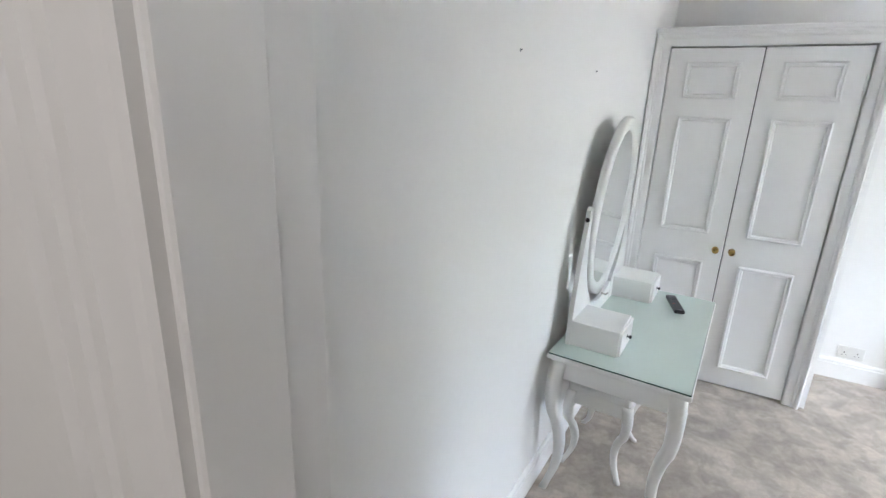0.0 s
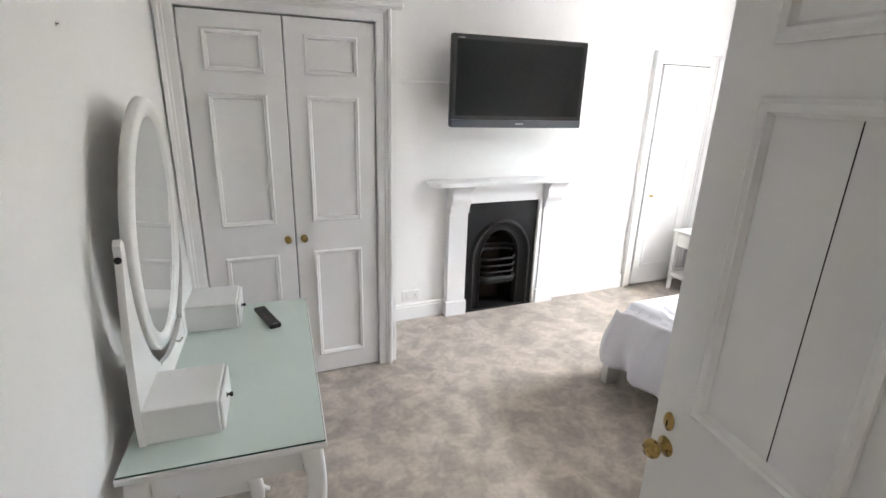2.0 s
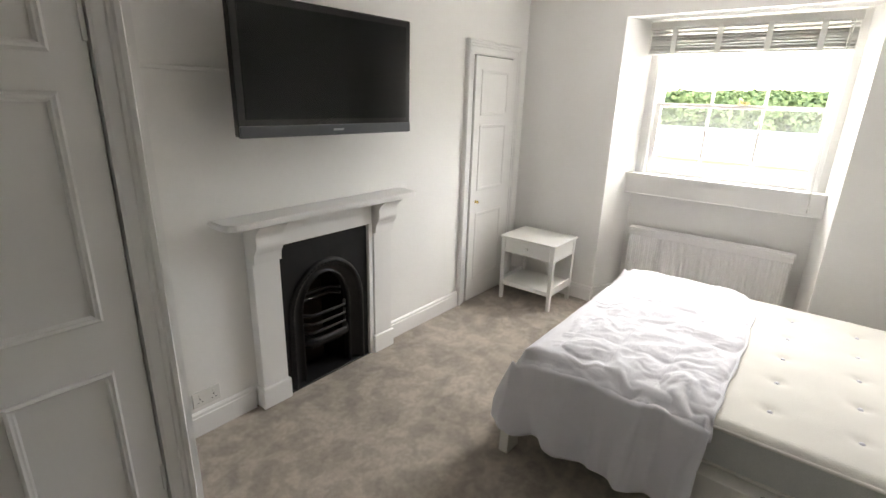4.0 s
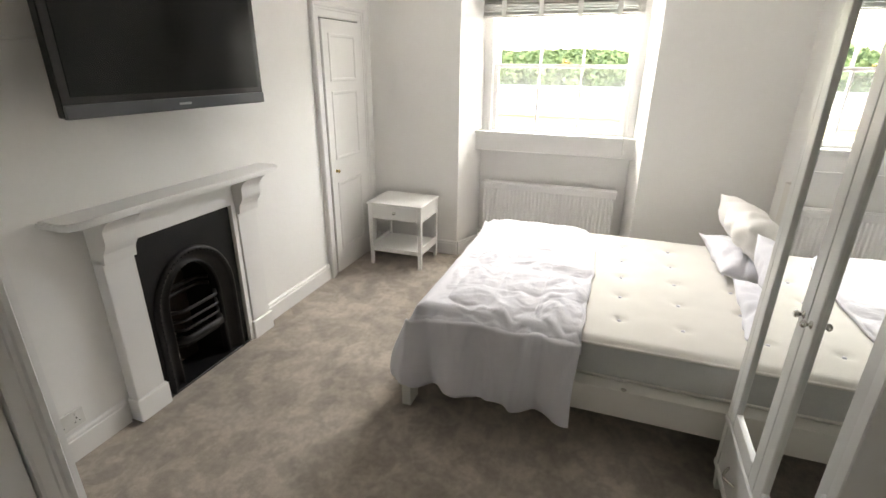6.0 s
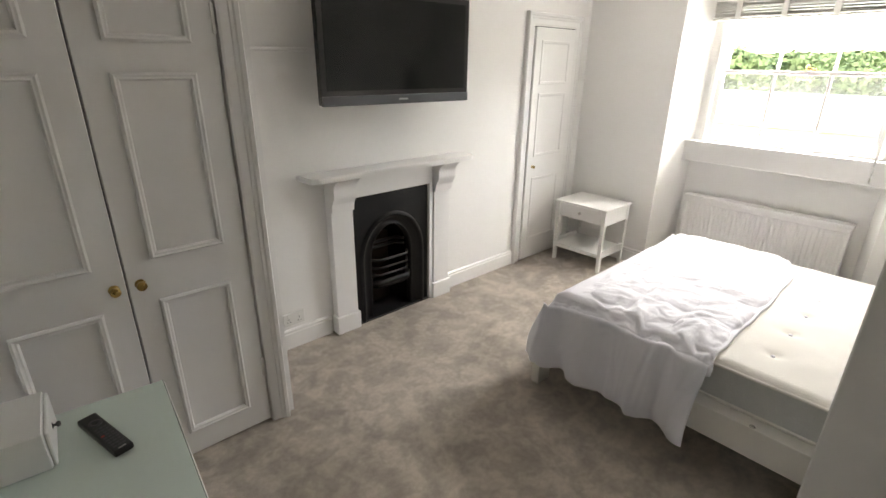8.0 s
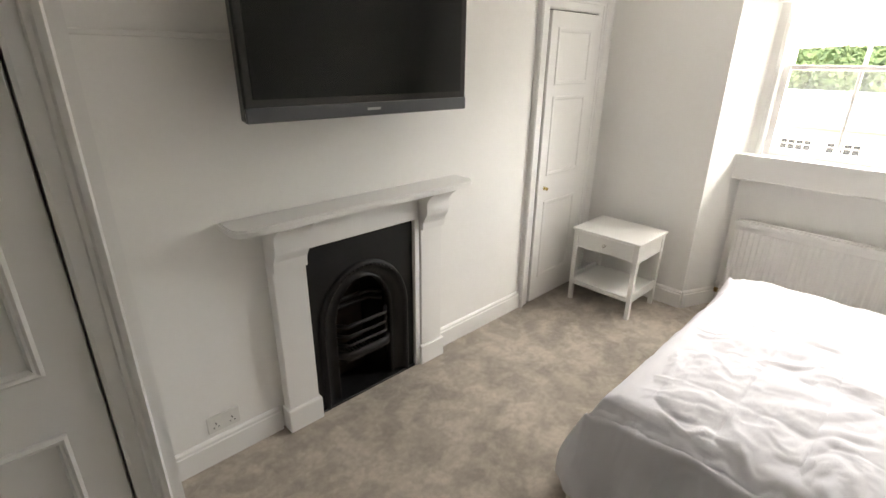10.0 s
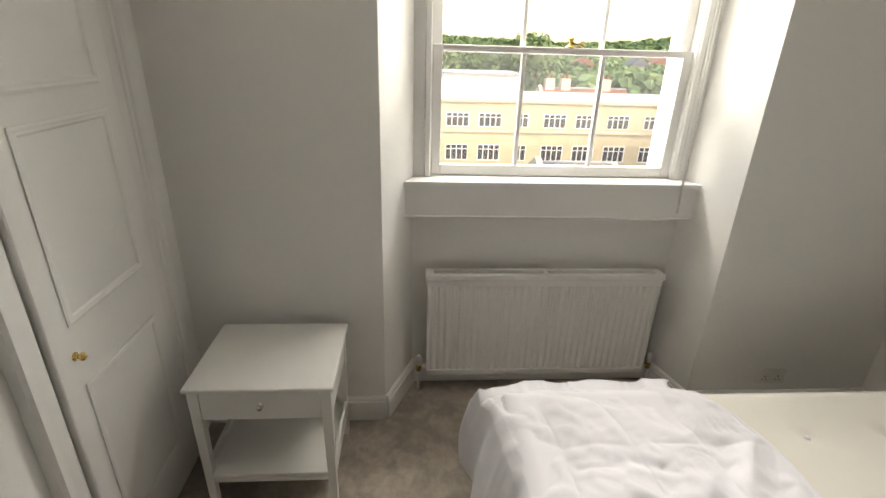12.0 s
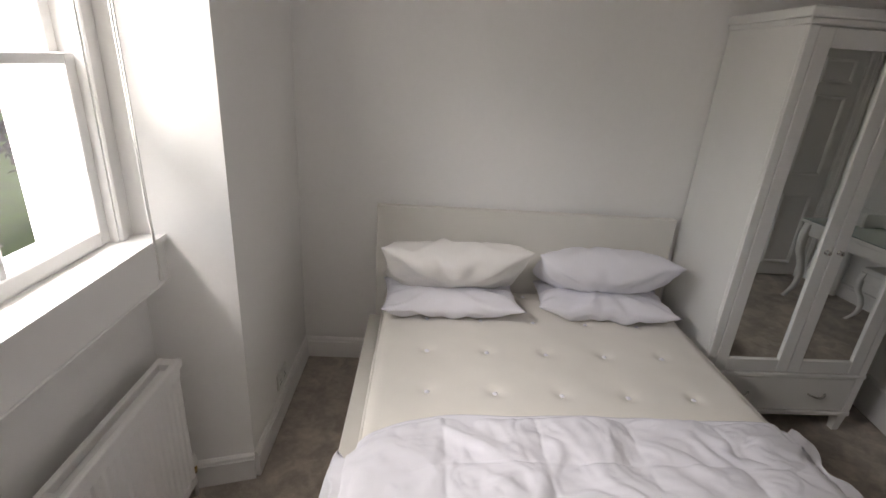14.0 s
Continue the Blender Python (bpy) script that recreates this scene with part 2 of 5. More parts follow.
def merge(bm, tmp, m=None):
    if m is not None:
        bmesh.ops.transform(tmp, matrix=m, verts=list(tmp.verts))
    me = bpy.data.meshes.new("tmp")
    tmp.to_mesh(me)
    tmp.free()
    bm.from_mesh(me)
    bpy.data.meshes.remove(me)


def one(*a, **k):
    return box(bmesh.new(), *a, **k)


def prism(bm, outline, z0, z1, axis="z"):
    """A flat outline, given as a list of pairs, pulled from z0 to z1 along an axis."""
    def p(a, b, c):
        return (a, b, c) if axis == "z" else ((a, c, b) if axis == "y" else (c, a, b))
    lo = [bm.verts.new(p(a, b, z0)) for a, b in outline]
    hi = [bm.verts.new(p(a, b, z1)) for a, b in outline]
    n = len(outline)
    fs = [bm.faces.new(lo), bm.faces.new(hi)]
    for i in range(n):
        fs.append(bm.faces.new((lo[i], lo[(i + 1) % n], hi[(i + 1) % n], hi[i])))
    bmesh.ops.recalc_face_normals(bm, faces=fs)
    return bm


def lathe(bm, profile, m=None, n=20):
    """A turned solid: profile of (radius, height) round the z axis."""
    tmp = bmesh.new()
    rings = []
    for r, z in profile:
        if r < 1e-5:
            rings.append([tmp.verts.new((0, 0, z))])
        else:
            rings.append([tmp.verts.new((r * math.cos(2 * math.pi * i / n), r * math.sin(2 * math.pi * i / n), z)) for i in range(n)])
    for a, b in zip(rings, rings[1:]):
        for i in range(n):
            j = (i + 1) % n
            vs = [a[i % len(a)], a[j % len(a)], b[j % len(b)], b[i % len(b)]]
            vs = list(dict.fromkeys(vs))
            if len(vs) > 2:
                tmp.faces.new(vs)
    bmesh.ops.recalc_face_normals(tmp, faces=list(tmp.faces))
    for f in tmp.faces:
        f.smooth = True
    merge(bm, tmp, m)
    return bm


def tube(bm, pts, r, n=10, squash=1.0):
    """A round rod along a list of points; r may be a list."""
    pts = [Vector(p) for p in pts]
    rs = r if isinstance(r, (list, tuple)) else [r] * len(pts)
    rings = []
    for i, p in enumerate(pts):
        d = (pts[min(i + 1, len(pts) - 1)] - pts[max(i - 1, 0)]).normalized()
        up = Vector((0, 0, 1)) if abs(d.z) < 0.9 else Vector((1, 0, 0))
        a = d.cross(up).normalized()
        b = d.cross(a)
        rings.append([bm.verts.new(p + rs[i] * (math.cos(2 * math.pi * k / n) * a + squash * math.sin(2 * math.pi * k / n) * b)) for k in range(n)])
    fs = []
    for a, b in zip(rings, rings[1:]):
        for k in range(n):
            fs.append(bm.faces.new((a[k], a[(k + 1) % n], b[(k + 1) % n], b[k])))
    fs.append(bm.faces.new(rings[0]))
    fs.append(bm.faces.new(rings[-1]))
    bmesh.ops.recalc_face_normals(bm, faces=fs)
    for f in fs[:-2]:
        f.smooth = True
    return bm


def mesh_object(name, bm, mat, smooth=False):
    me = bpy.data.meshes.new(name)
    if smooth:
        for f in bm.faces:
            f.smooth = True
    bm.to_mesh(me)
    bm.free()
    me.materials.append(mat)
    return new(name, me)


def part(name, bm, mat, parent, label="", smooth=False):
    ob = mesh_object(name, bm, mat, smooth)
    ob.parent = parent
    if label:
        ob["label"] = label
    return ob


def thing(name, label, category, m=None, group=""):
    e = new(name)
    e.empty_display_size = 0.1
    if m is not None:
        e.matrix_world = m
    return tagged(e, label, category, group)


def structure(name, bm, mat, label, category):
    return tagged(mesh_object(name, bm, mat), label, category, kind="structure")


def framed(bm, x0, x1, z0, z1, y, w=0.028, d=0.017, out=-1):
    """A raised panel moulding: four mitred strips with a stepped section, on the plane y, proud towards out."""
    prof = [(0, 0), (0, d * 0.6), (w * 0.3, d), (w * 0.55, d * 0.75), (w * 0.75, d * 0.75), (w, 0.0)]
    loops = []
    for o, h in prof:
        yy = y + out * (h + 0.001)
        loops.append([bm.verts.new(c) for c in ((x0 + o, yy, z0 + o), (x1 - o, yy, z0 + o), (x1 - o, yy, z1 - o), (x0 + o, yy, z1 - o))])
    fs = []
    for a, b in zip(loops, loops[1:]):
        for i in range(4):
            fs.append(bm.faces.new((a[i], a[(i + 1) % 4], b[(i + 1) % 4], b[i])))
    for i in range(4):
        fs.append(bm.faces.new((loops[0][i], loops[-1][i], loops[-1][(i + 1) % 4], loops[0][(i + 1) % 4])))
    bmesh.ops.recalc_face_normals(bm, faces=fs)
    return bm


def casing_outline(w):
    """Section of an architrave, width w: (across from the opening, proud)."""
    return [(0, 0), (0, 0.014), (w * 0.12, 0.018), (w * 0.5, 0.02), (w * 0.55, 0.026), (w * 0.68, 0.028), (w * 0.75, 0.036), (w * 0.92, 0.04), (w, 0.03), (w, 0)]


def architrave(x0, x1, z1, y, w, out=-1, m=None, z0=0.0):
    """Moulded surround of an opening x0..x1 up to z1, on the plane y."""
    bm = bmesh.new()
    prof = casing_outline(w)
    stations = [lambda o: (x0 - o, z0), lambda o: (x0 - o, z1 + o), lambda o: (x1 + o, z1 + o), lambda o: (x1 + o, z0)]
    rings = [[bm.verts.new((s(o)[0], y + out * h, s(o)[1])) for o, h in prof] for s in stations]
    fs = []
    n = len(prof)
    for a, b in zip(rings, rings[1:]):
        for i in range(n):
            fs.append(bm.faces.new((a[i], a[(i + 1) % n], b[(i + 1) % n], b[i])))
    fs += [bm.faces.new(rings[0]), bm.faces.new(rings[-1])]
    bmesh.ops.recalc_face_normals(bm, faces=fs)
    if m is not None:
        bmesh.ops.transform(bm, matrix=m, verts=list(bm.verts))
    return bm


def skirting(p, q, h=0.135, d=0.02):
    """A skirting board from p to q on the floor; the room lies to the left of p->q."""
    p, q = Vector((*p, 0)), Vector((*q, 0))
    a = (q - p).normalized()
    nrm = Vector((-a.y, a.x, 0))
    prof = [(0, 0), (d, 0), (d, h * 0.80), (d * 0.75, h * 0.83), (d * 0.75, h * 0.93), (d * 0.35, h), (0, h)]
    bm = bmesh.new()
    r = [[bm.verts.new(e + nrm * o + Vector((0, 0, z))) for o, z in prof] for e in (p, q)]
    n = len(prof)
    fs = [bm.faces.new((r[0][i], r[0][(i + 1) % n], r[1][(i + 1) % n], r[1][i])) for i in range(n)] + [bm.faces.new(r[0]), bm.faces.new(r[1])]
    bmesh.ops.recalc_face_normals(bm, faces=fs)
    return bm


def knob_profile(s):
    return [(0.0, 0), (1.05 * s, 0), (1.05 * s, 0.12 * s), (0.45 * s, 0.3 * s), (0.4 * s, 0.8 * s), (0.75 * s, 1.1 * s), (1.0 * s, 1.5 * s), (0.98 * s, 1.9 * s), (0.7 * s, 2.25 * s), (0, 2.35 * s)]


# ---- the room ----
H = 2.85                       # ceiling
NY, EX, SY, DY = 5.03, 5.12, 1.68, 1.42   # north wall, east wall, bed wall, wall with the entrance


def wx(y):
    """The west wall stands slightly askew."""
    return 0.44 + 0.077 * (y - 3.0)


floor_bm = bmesh.new()
prism(floor_bm, [(-1.2, -0.8), (5.5, -0.8), (5.5, 5.4), (-1.2, 5.4)], -0.2, 0.0)
structure("floor", floor_bm, CARPET, "grey-beige cut-pile fitted carpet with brushed patches", "carpet")
structure("ceiling", one(-1.2, 5.9, -0.8, 5.4, H, H + 0.2), CEIL, "plain white painted plaster ceiling", "ceiling")

wb = bmesh.new()
prism(wb, [(wx(DY - 0.15), DY - 0.15), (wx(NY), NY), (wx(NY) - 0.25, NY), (wx(DY - 0.15) - 0.25, DY - 0.15)], 0, H)
structure("wall_west", wb, WALL, "white painted plaster wall with two small nail marks", "wall")
nb = bmesh.new()
box(nb, wx(NY) - 0.25, 2.49, NY, NY + 0.3, 0, H)
box(nb, 3.16, 5.9, NY, NY + 0.3, 0, H)
box(nb, 2.49, 3.16, NY, NY + 0.3, 0.95, H)
structure("wall_north", nb, WALL, "white painted plaster chimney wall", "wall")
# bed wall, and the step back to the entrance
structure("wall_south", one(1.95, 5.9, SY - 0.3, SY, 0, H), WALL, "white painted plaster wall behind the bed", "wall")
DX0, DX1, DTOP = 0.60, 1.66, 2.10
db = bmesh.new()
box(db, wx(DY - 0.15), DX0 - 0.03, DY - 0.15, DY, 0, H)
box(db, DX1 + 0.03, 1.95, DY - 0.15, DY, 0, H)
box(db, DX0 - 0.03, DX1 + 0.03, DY - 0.15, DY, DTOP + 0.03, H)
structure("wall_entrance", db, WALL, "white painted wall round the entrance doorway", "wall")
# hall behind the entrance
hb = bmesh.new()
box(hb, -1.2, wx(DY) - 0.251, DY - 0.35, DY - 0.05, 0, H)
box(hb, -1.2, -1.0, -0.8, DY - 0.35, 0, H)
box(hb, -1.0, 2.6, -0.8, -0.6, 0, H)
box(hb, 2.4, 2.6, -0.6, DY - 0.15, 0, H)
box(hb, 1.951, 2.4, DY - 0.15, DY - 0.04, 0, H)
structure("wall_hall", hb, WALL, "plain white painted walls of the hall", "wall")

# east wall with the window recess
RY0, RY1 = 2.64, 4.18          # recess at the room's face
GY0, GY1 = 2.72, 4.05          # recess at the window
RX, RTOP = 5.42, 2.36
eb = bmesh.new()
prism(eb, [(EX, SY), (EX, RY0), (RX, GY0), (RX + 0.02, GY0), (RX + 0.02, 2.79), (5.70, 2.79), (5.70, SY)], 0, H)
prism(eb, [(EX, NY), (EX, RY1), (RX, GY1), (RX + 0.02, GY1), (RX + 0.02, 4.0), (5.70, 4.0), (5.70, NY)], 0, H)
lint = bmesh.new()
prism(lint, [(EX, RY0), (RX, GY0), (RX + 0.02, GY0), (RX + 0.02, 2.79), (5.70, 2.79), (5.70, 4.0), (RX + 0.02, 4.0), (RX + 0.02, GY1), (RX, GY1), (EX, RY1)], RTOP, H)
merge(eb, lint)
low = bmesh.new()
prism(low, [(RX, GY0), (RX, GY1), (5.70, 4.0), (5.70, 2.79)], 0, 1.10)
merge(eb, low)
structure("wall_east", eb, WALL, "thick white plaster wall with a splayed window recess", "wall")

# skirting boards
bb = bmesh.new()
for p, q in (((wx(4.43), 4.43), (wx(DY + 0.1), DY + 0.1)), ((2.3, NY), (1.76, NY)), ((4.215, NY), (3.36, NY)), ((EX, RY1), (EX, NY)),
             ((EX, SY), (EX, RY0)), ((EX, RY0), (RX, GY0)), ((RX, GY1), (EX, RY1)), ((RX, GY0), (RX, GY1)), ((2.98, SY), (EX, SY))):
    merge(bb, skirting(p, q))
structure("baseboard", bb, GLOSSY, "white painted skirting board with a moulded top edge", "baseboard")
structure("trim_ledge", one(1.76, 2.9, NY - 0.009, NY - 0.001, 1.815, 1.835, bevel=0.003), WALL, "thin painted ledge line on the plaster", "trim")


# ---- built-in cupboard ----
def door_leaf(parent, name, x0, x1, z0, z1, y, panels, mat, label, depth=0.035, proud=0.017):
    leaf = part(name, one(x0, x1, y, y + depth, z0, z1, bevel=0.003), mat, parent, label)
    for a, b, c, d in panels:
        part("panel_moulding", framed(bmesh.new(), a, b, c, d, y, d=proud), mat, leaf)
    return leaf


cup = thing("built_in_cupboard", "white painted built-in cupboard with two panelled doors", "cupboard")
CY = 4.45
cx0, cx1 = wx(4.45) + 0.004, 1.735
for bounds in ((cx0, 0.640, CY, CY + 0.05, 0.0, 2.19), (1.615, cx1, CY, CY + 0.05, 0.0, 2.19)):
    part("stile", one(*bounds), GLOSSY, cup)
part("head_rail", one(0.640, 1.615, CY, CY + 0.05, 2.118, 2.19), GLOSSY, cup)
part("side_panel", one(cx1 - 0.04, cx1, CY + 0.05, NY - 0.003, 0.0, 2.19), GLOSSY, cup)
part("top_panel", one(wx(NY) + 0.004, cx1 - 0.04, CY + 0.05, NY - 0.003, 2.15, 2.19), GLOSSY, cup)
cas = architrave(0.640, 1.615, 2.115, CY, 0.085)
part("surround", cas, GLOSSY, cup)
cap = bmesh.new()
box(cap, cx0, 1.765, CY - 0.055, CY + 0.01, 2.185, 2.215, bevel=0.006)
part("cornice", cap, GLOSSY, cup)
# near-black sheet puts the shade of the door gaps into colour
part("interior_shadow", one(0.645, 1.61, CY + 0.042, CY + 0.048, 0.004, 2.11), SOOT_AND_SHADE, cup, "near-black sheet painted as the shade behind the doors")
for k, (a, b) in enumerate(((0.647, 1.1255), (1.1315, 1.609))):
    w = b - a
    pans = [(a + 0.20 * w, a + 0.80 * w, zz0, zz1) for zz0, zz1 in ((1.825, 2.03), (1.02, 1.722), (0.14, 0.84))]
    leaf = door_leaf(cup, "door", a, b, 0.012, 2.108, CY + 0.002, pans, GLOSSY, "white door with three moulded panels")
    kx = b - 0.042 if k == 0 else a + 0.042
    part("knob", lathe(bmesh.new(), knob_profile(0.019), pose(kx, CY + 0.002, 0.925, 90, 0, 0)), BRASS, leaf, "aged brass knob", True)
    hx = a - 0.002 if k == 0 else b - 0.012
    for hz in (0.28, 1.86):
        part("hinge", one(hx, hx + 0.014, CY - 0.005, CY + 0.004, hz, hz + 0.11, bevel=0.002), GLOSSY, leaf)

# ---- chimneypiece ----
fp = thing("fireplace", "white painted mantelpiece with a black cast-iron arched insert", "fireplace")
FY = 4.955
for s, (a, b) in enumerate(((2.312, 2.497), (3.172, 3.357))):
    part("pilaster", one(a + 0.012, b - 0.012, FY + 0.006, NY - 0.002, 0.13, 0.90, bevel=0.004), GLOSSY, fp)
    part("plinth", one(a, b, FY - 0.008, NY - 0.002, 0.0, 0.13, bevel=0.005), GLOSSY, fp)
    # scrolled corbel
    prof = [(NY - 0.004, 0.875), (FY - 0.012, 0.875), (FY - 0.016, 0.915), (FY - 0.020, 0.93)]
    for i in range(13):
        t = i / 12
        prof.append((FY - 0.02 - 0.085 * (t ** 1.6) - 0.016 * math.sin(math.pi * 2 * t), 0.93 + 0.165 * t))
    prof += [(NY - 0.004, 1.095)]
    part("corbel", prism(bmesh.new(), prof, a + 0.012, b - 0.012, axis="x"), GLOSSY, fp)
part("frieze", one(2.495, 3.174, FY + 0.012, NY - 0.002, 0.94, 1.095, bevel=0.003), GLOSSY, fp)
inner = bmesh.new()
box(inner, 3.146, 3.176, FY + 0.012, NY - 0.002, 0.0, 0.94)
part("slip", inner, GLOSSY, fp)
sh = bmesh.new()
sh_out = [(2.150, NY - 0.002), (2.150, 4.90), (2.165, 4.865), (2.20, 4.845)]
n_w = 24
for i in range(n_w + 1):
    t = i / n_w
    sh_out.append((2.25 + 1.15 * t, 4.842 + 0.012 * (1 - abs(2 * t - 1)) * math.sin(6 * t)))
sh_out += [(3.45, 4.845), (3.485, 4.865), (3.50, 4.90), (3.50, NY - 0.002)]
prism(sh, sh_out, 1.097, 1.130)
bmesh.ops.bevel(sh, geom=[e for e in sh.edges if abs(e.verts[0].co.z - e.verts[1].co.z) < 1e-6], offset=0.007, segments=2, affect="EDGES")
part("shelf", sh, GLOSSY, fp, "white painted mantel shelf with rounded corners")

# cast-iron insert
IY, ICX, ISP = 4.992, 2.815, 0.455     # face, arch centre, springing height


def arch_pts(rx, rz, z0=0.0, n=28, cx=ICX):
    pts = [(cx - rx, z0)]
    for i in range(n + 1):
        a = math.pi * (1 - i / n)
        pts.append((cx + rx * math.cos(a), ISP + rz * math.sin(a)))
    pts.append((cx + rx, z0))
    return pts


def arch_band(bm, sizes, ys, z0=0.0):
    """Lofted arch between outlines of given half-width and rise, at given depths."""
    rings = [[bm.verts.new((x, y, z)) for x, z in arch_pts(rx, rz, z0)] for (rx, rz), y in zip(sizes, ys)]
    fs = []
    for a, b in zip(rings, rings[1:]):
        for i in range(len(a) - 1):
            fs.append(bm.faces.new((a[i], a[i + 1], b[i + 1], b[i])))
    for f in fs:
        f.smooth = True
    return bm


plate = bmesh.new()
outer = [(2.499, 0.0), (2.499, 0.938), (3.145, 0.938), (3.145, 0.0)]
ap = arch_pts(0.285, 0.335)
vo = [plate.verts.new((x, IY, z)) for x, z in outer]
va = [plate.verts.new((x, IY, z)) for x, z in ap]
mid = len(va) // 2
plate.faces.new([vo[0], vo[1]] + va[mid::-1])
plate.faces.new([vo[2], vo[3]] + va[:mid - 1:-1])
plate.faces.new([vo[1], vo[2], va[mid]])
bmesh.ops.recalc_face_normals(plate, faces=list(plate.faces))
part("iron_plate", plate, IRON, fp, "black cast-iron back plate")
arch_bm = arch_band(bmesh.new(), ((0.285, 0.335), (0.282, 0.332), (0.270, 0.318), (0.258, 0.305), (0.252, 0.298), (0.245, 0.290), (0.195, 0.252), (0.188, 0.246), (0.176, 0.236), (0.172, 0.232), (0.170, 0.230)),
                    (IY, IY - 0.012, IY - 0.020, IY - 0.016, IY - 0.004, IY + 0.004, IY + 0.028, IY + 0.012, IY + 0.010, IY + 0.024, IY + 0.06))
part("arch_surround", arch_bm, IRON, fp, "moulded cast-iron arch with beaded rims")
beads = bmesh.new()
for rx, rz, y, r, cnt in ((0.264, 0.311, IY - 0.018, 0.0075, 64), (0.182, 0.241, IY + 0.009, 0.005, 64)):
    pts = arch_pts(rx, rz, 0.03, 60)
    tot, acc = [], 0.0
    for (x0, z0), (x1, z1) in zip(pts, pts[1:]):
        acc += math.hypot(x1 - x0, z1 - z0)
        tot.append(acc)
    for i in range(cnt):
        d = (i + 0.5) / cnt * acc
        j = next(k for k, v in enumerate(tot) if v >= d)
        prev = tot[j - 1] if j else 0.0
        t = (d - prev) / max(1e-6, tot[j] - prev)
        x = pts[j][0] + t * (pts[j + 1][0] - pts[j][0])
        z = pts[j][1] + t * (pts[j + 1][1] - pts[j][1])
        tmp = bmesh.new()
        bmesh.ops.create_icosphere(tmp, subdivisions=1, radius=r)
        merge(beads, tmp, Matrix.Translation((x, y, z)))
part("beading", beads, IRON, fp)["kind"] = "stuff"
# chamber
ch = arch_band(bmesh.new(), ((0.172, 0.232), (0.165, 0.225), (0.12, 0.18)), (IY + 0.05, IY + 0.10, IY + 0.26))
part("fire_chamber", ch, SOOT_AND_SHADE, fp)
structure("wall_chimney_void", one(2.46, 3.18, 5.335, 5.36, 0.0, 1.0), SOOT_AND_SHADE, "sooty back of the fire opening", "wall")
part("fireback", one(ICX - 0.11, ICX + 0.11, IY + 0.20, IY + 0.225, 0.0, 0.58, bevel=0.01), CLAY, fp, "scorched firebrick back")
hearth = one(2.499, 3.145, FY + 0.02, IY + 0.26, -0.002, 0.012, bevel=0.003)
part("hearth", hearth, IRON, fp)


def bow(z, half, front, y0, n=10):
    return [(ICX - half, y0, z)] + [(ICX - half * 0.72 + 2 * half * 0.72 * i / n, y0 - front, z) for i in range(n + 1)] + [(ICX + half, y0, z)]


for z, r in ((0.445, 0.011), (0.385, 0.009), (0.330, 0.009)):
    part("grate_bar", tube(bmesh.new(), bow(z, 0.165, 0.055, IY + 0.045), r, 8), IRON, fp)
part("grate_front", tube(bmesh.new(), bow(0.268, 0.168, 0.06, IY + 0.045), 0.019, 8, 1.4), IRON, fp)
for i in range(13):
    x = ICX - 0.13 + 0.26 * i / 12
    part("grate_finger", one(x - 0.005, x + 0.005, IY - 0.004, IY + 0.17, 0.222, 0.236, bevel=0.002), IRON, fp)
part("grate_apron", tube(bmesh.new(), bow(0.225, 0.15, 0.04, IY + 0.045), 0.008, 8), IRON, fp)
for z in (0.50, 0.54):
    part("chamber_ledge", tube(bmesh.new(), bow(z, 0.15, -0.06, IY + 0.06), 0.012, 8), IRON, fp)
ros = lathe(bmesh.new(), [(0, 0), (0.03, 0), (0.03, 0.006), (0.02, 0.012), (0.008, 0.014), (0, 0.02)], pose(ICX - 0.03, IY + 0.20, 0.63, 90, 0, 0), 10)
part("rosette", ros, IRON, fp)

# ---- television ----
tv = thing("television", "black wall-mounted flat television, switched off, with a grey lower strip", "television", Matrix.Translation((2.766, 4.80, 0)) @ Matrix.Rotation(radians(-3.0), 4, "Z") @ Matrix.Translation((-2.766, -4.80, 0)))
tz0, tz1, tx0, tx1, ty = 1.536, 2.138, 2.238, 3.295, 4.78
part("housing", one(tx0, tx1, ty, ty + 0.050, tz0, tz1, bevel=0.008, seg=2), TVBEZEL, tv)
part("screen", one(tx0 + 0.035, tx1 - 0.035, ty - 0.003, ty + 0.005, tz0 + 0.078, tz1 - 0.035, bevel=0.001), TVSCREEN, tv, "dark glossy screen")
part("strip", one(tx0 + 0.002, tx1 - 0.002, ty - 0.007, ty + 0.02, tz0 - 0.004, tz0 + 0.05, bevel=0.005, seg=2), TVSTRIP, tv, "brushed grey strip")
part("maker_mark", one(tx0 + 0.50, tx0 + 0.565, ty - 0.0085, ty - 0.0065, tz0 + 0.019, tz0 + 0.029), GREYMARK, tv)
part("corner_mark", one(tx0 + 0.04, tx0 + 0.088, ty - 0.0012, ty + 0.001, tz1 - 0.027, tz1 - 0.020), GREYMARK, tv)
part("back_shell", one(tx0 + 0.14, tx1 - 0.14, ty + 0.048, ty + 0.11, tz0 + 0.06, tz1 - 0.08, bevel=0.012), PLASTIC, tv)
part("side_port_panel", one(tx1 - 0.14, tx1 - 0.02, ty + 0.048, ty + 0.09, tz0 + 0.10, tz1 - 0.12, bevel=0.008), PLASTIC, tv)
part("bracket", one(2.62, 2.92, ty + 0.105, NY - 0.012, 1.72, 1.95, bevel=0.004), DARKMETAL, tv)
part("cable", tube(bmesh.new(), [(tx1 - 0.006, ty + 0.06, 2.0), (tx1 + 0.004, ty + 0.075, 1.94), (tx1 - 0.002, ty + 0.085, 1.86), (tx1 - 0.03, ty + 0.09, 1.80)], 0.004, 6), PLASTIC, tv)

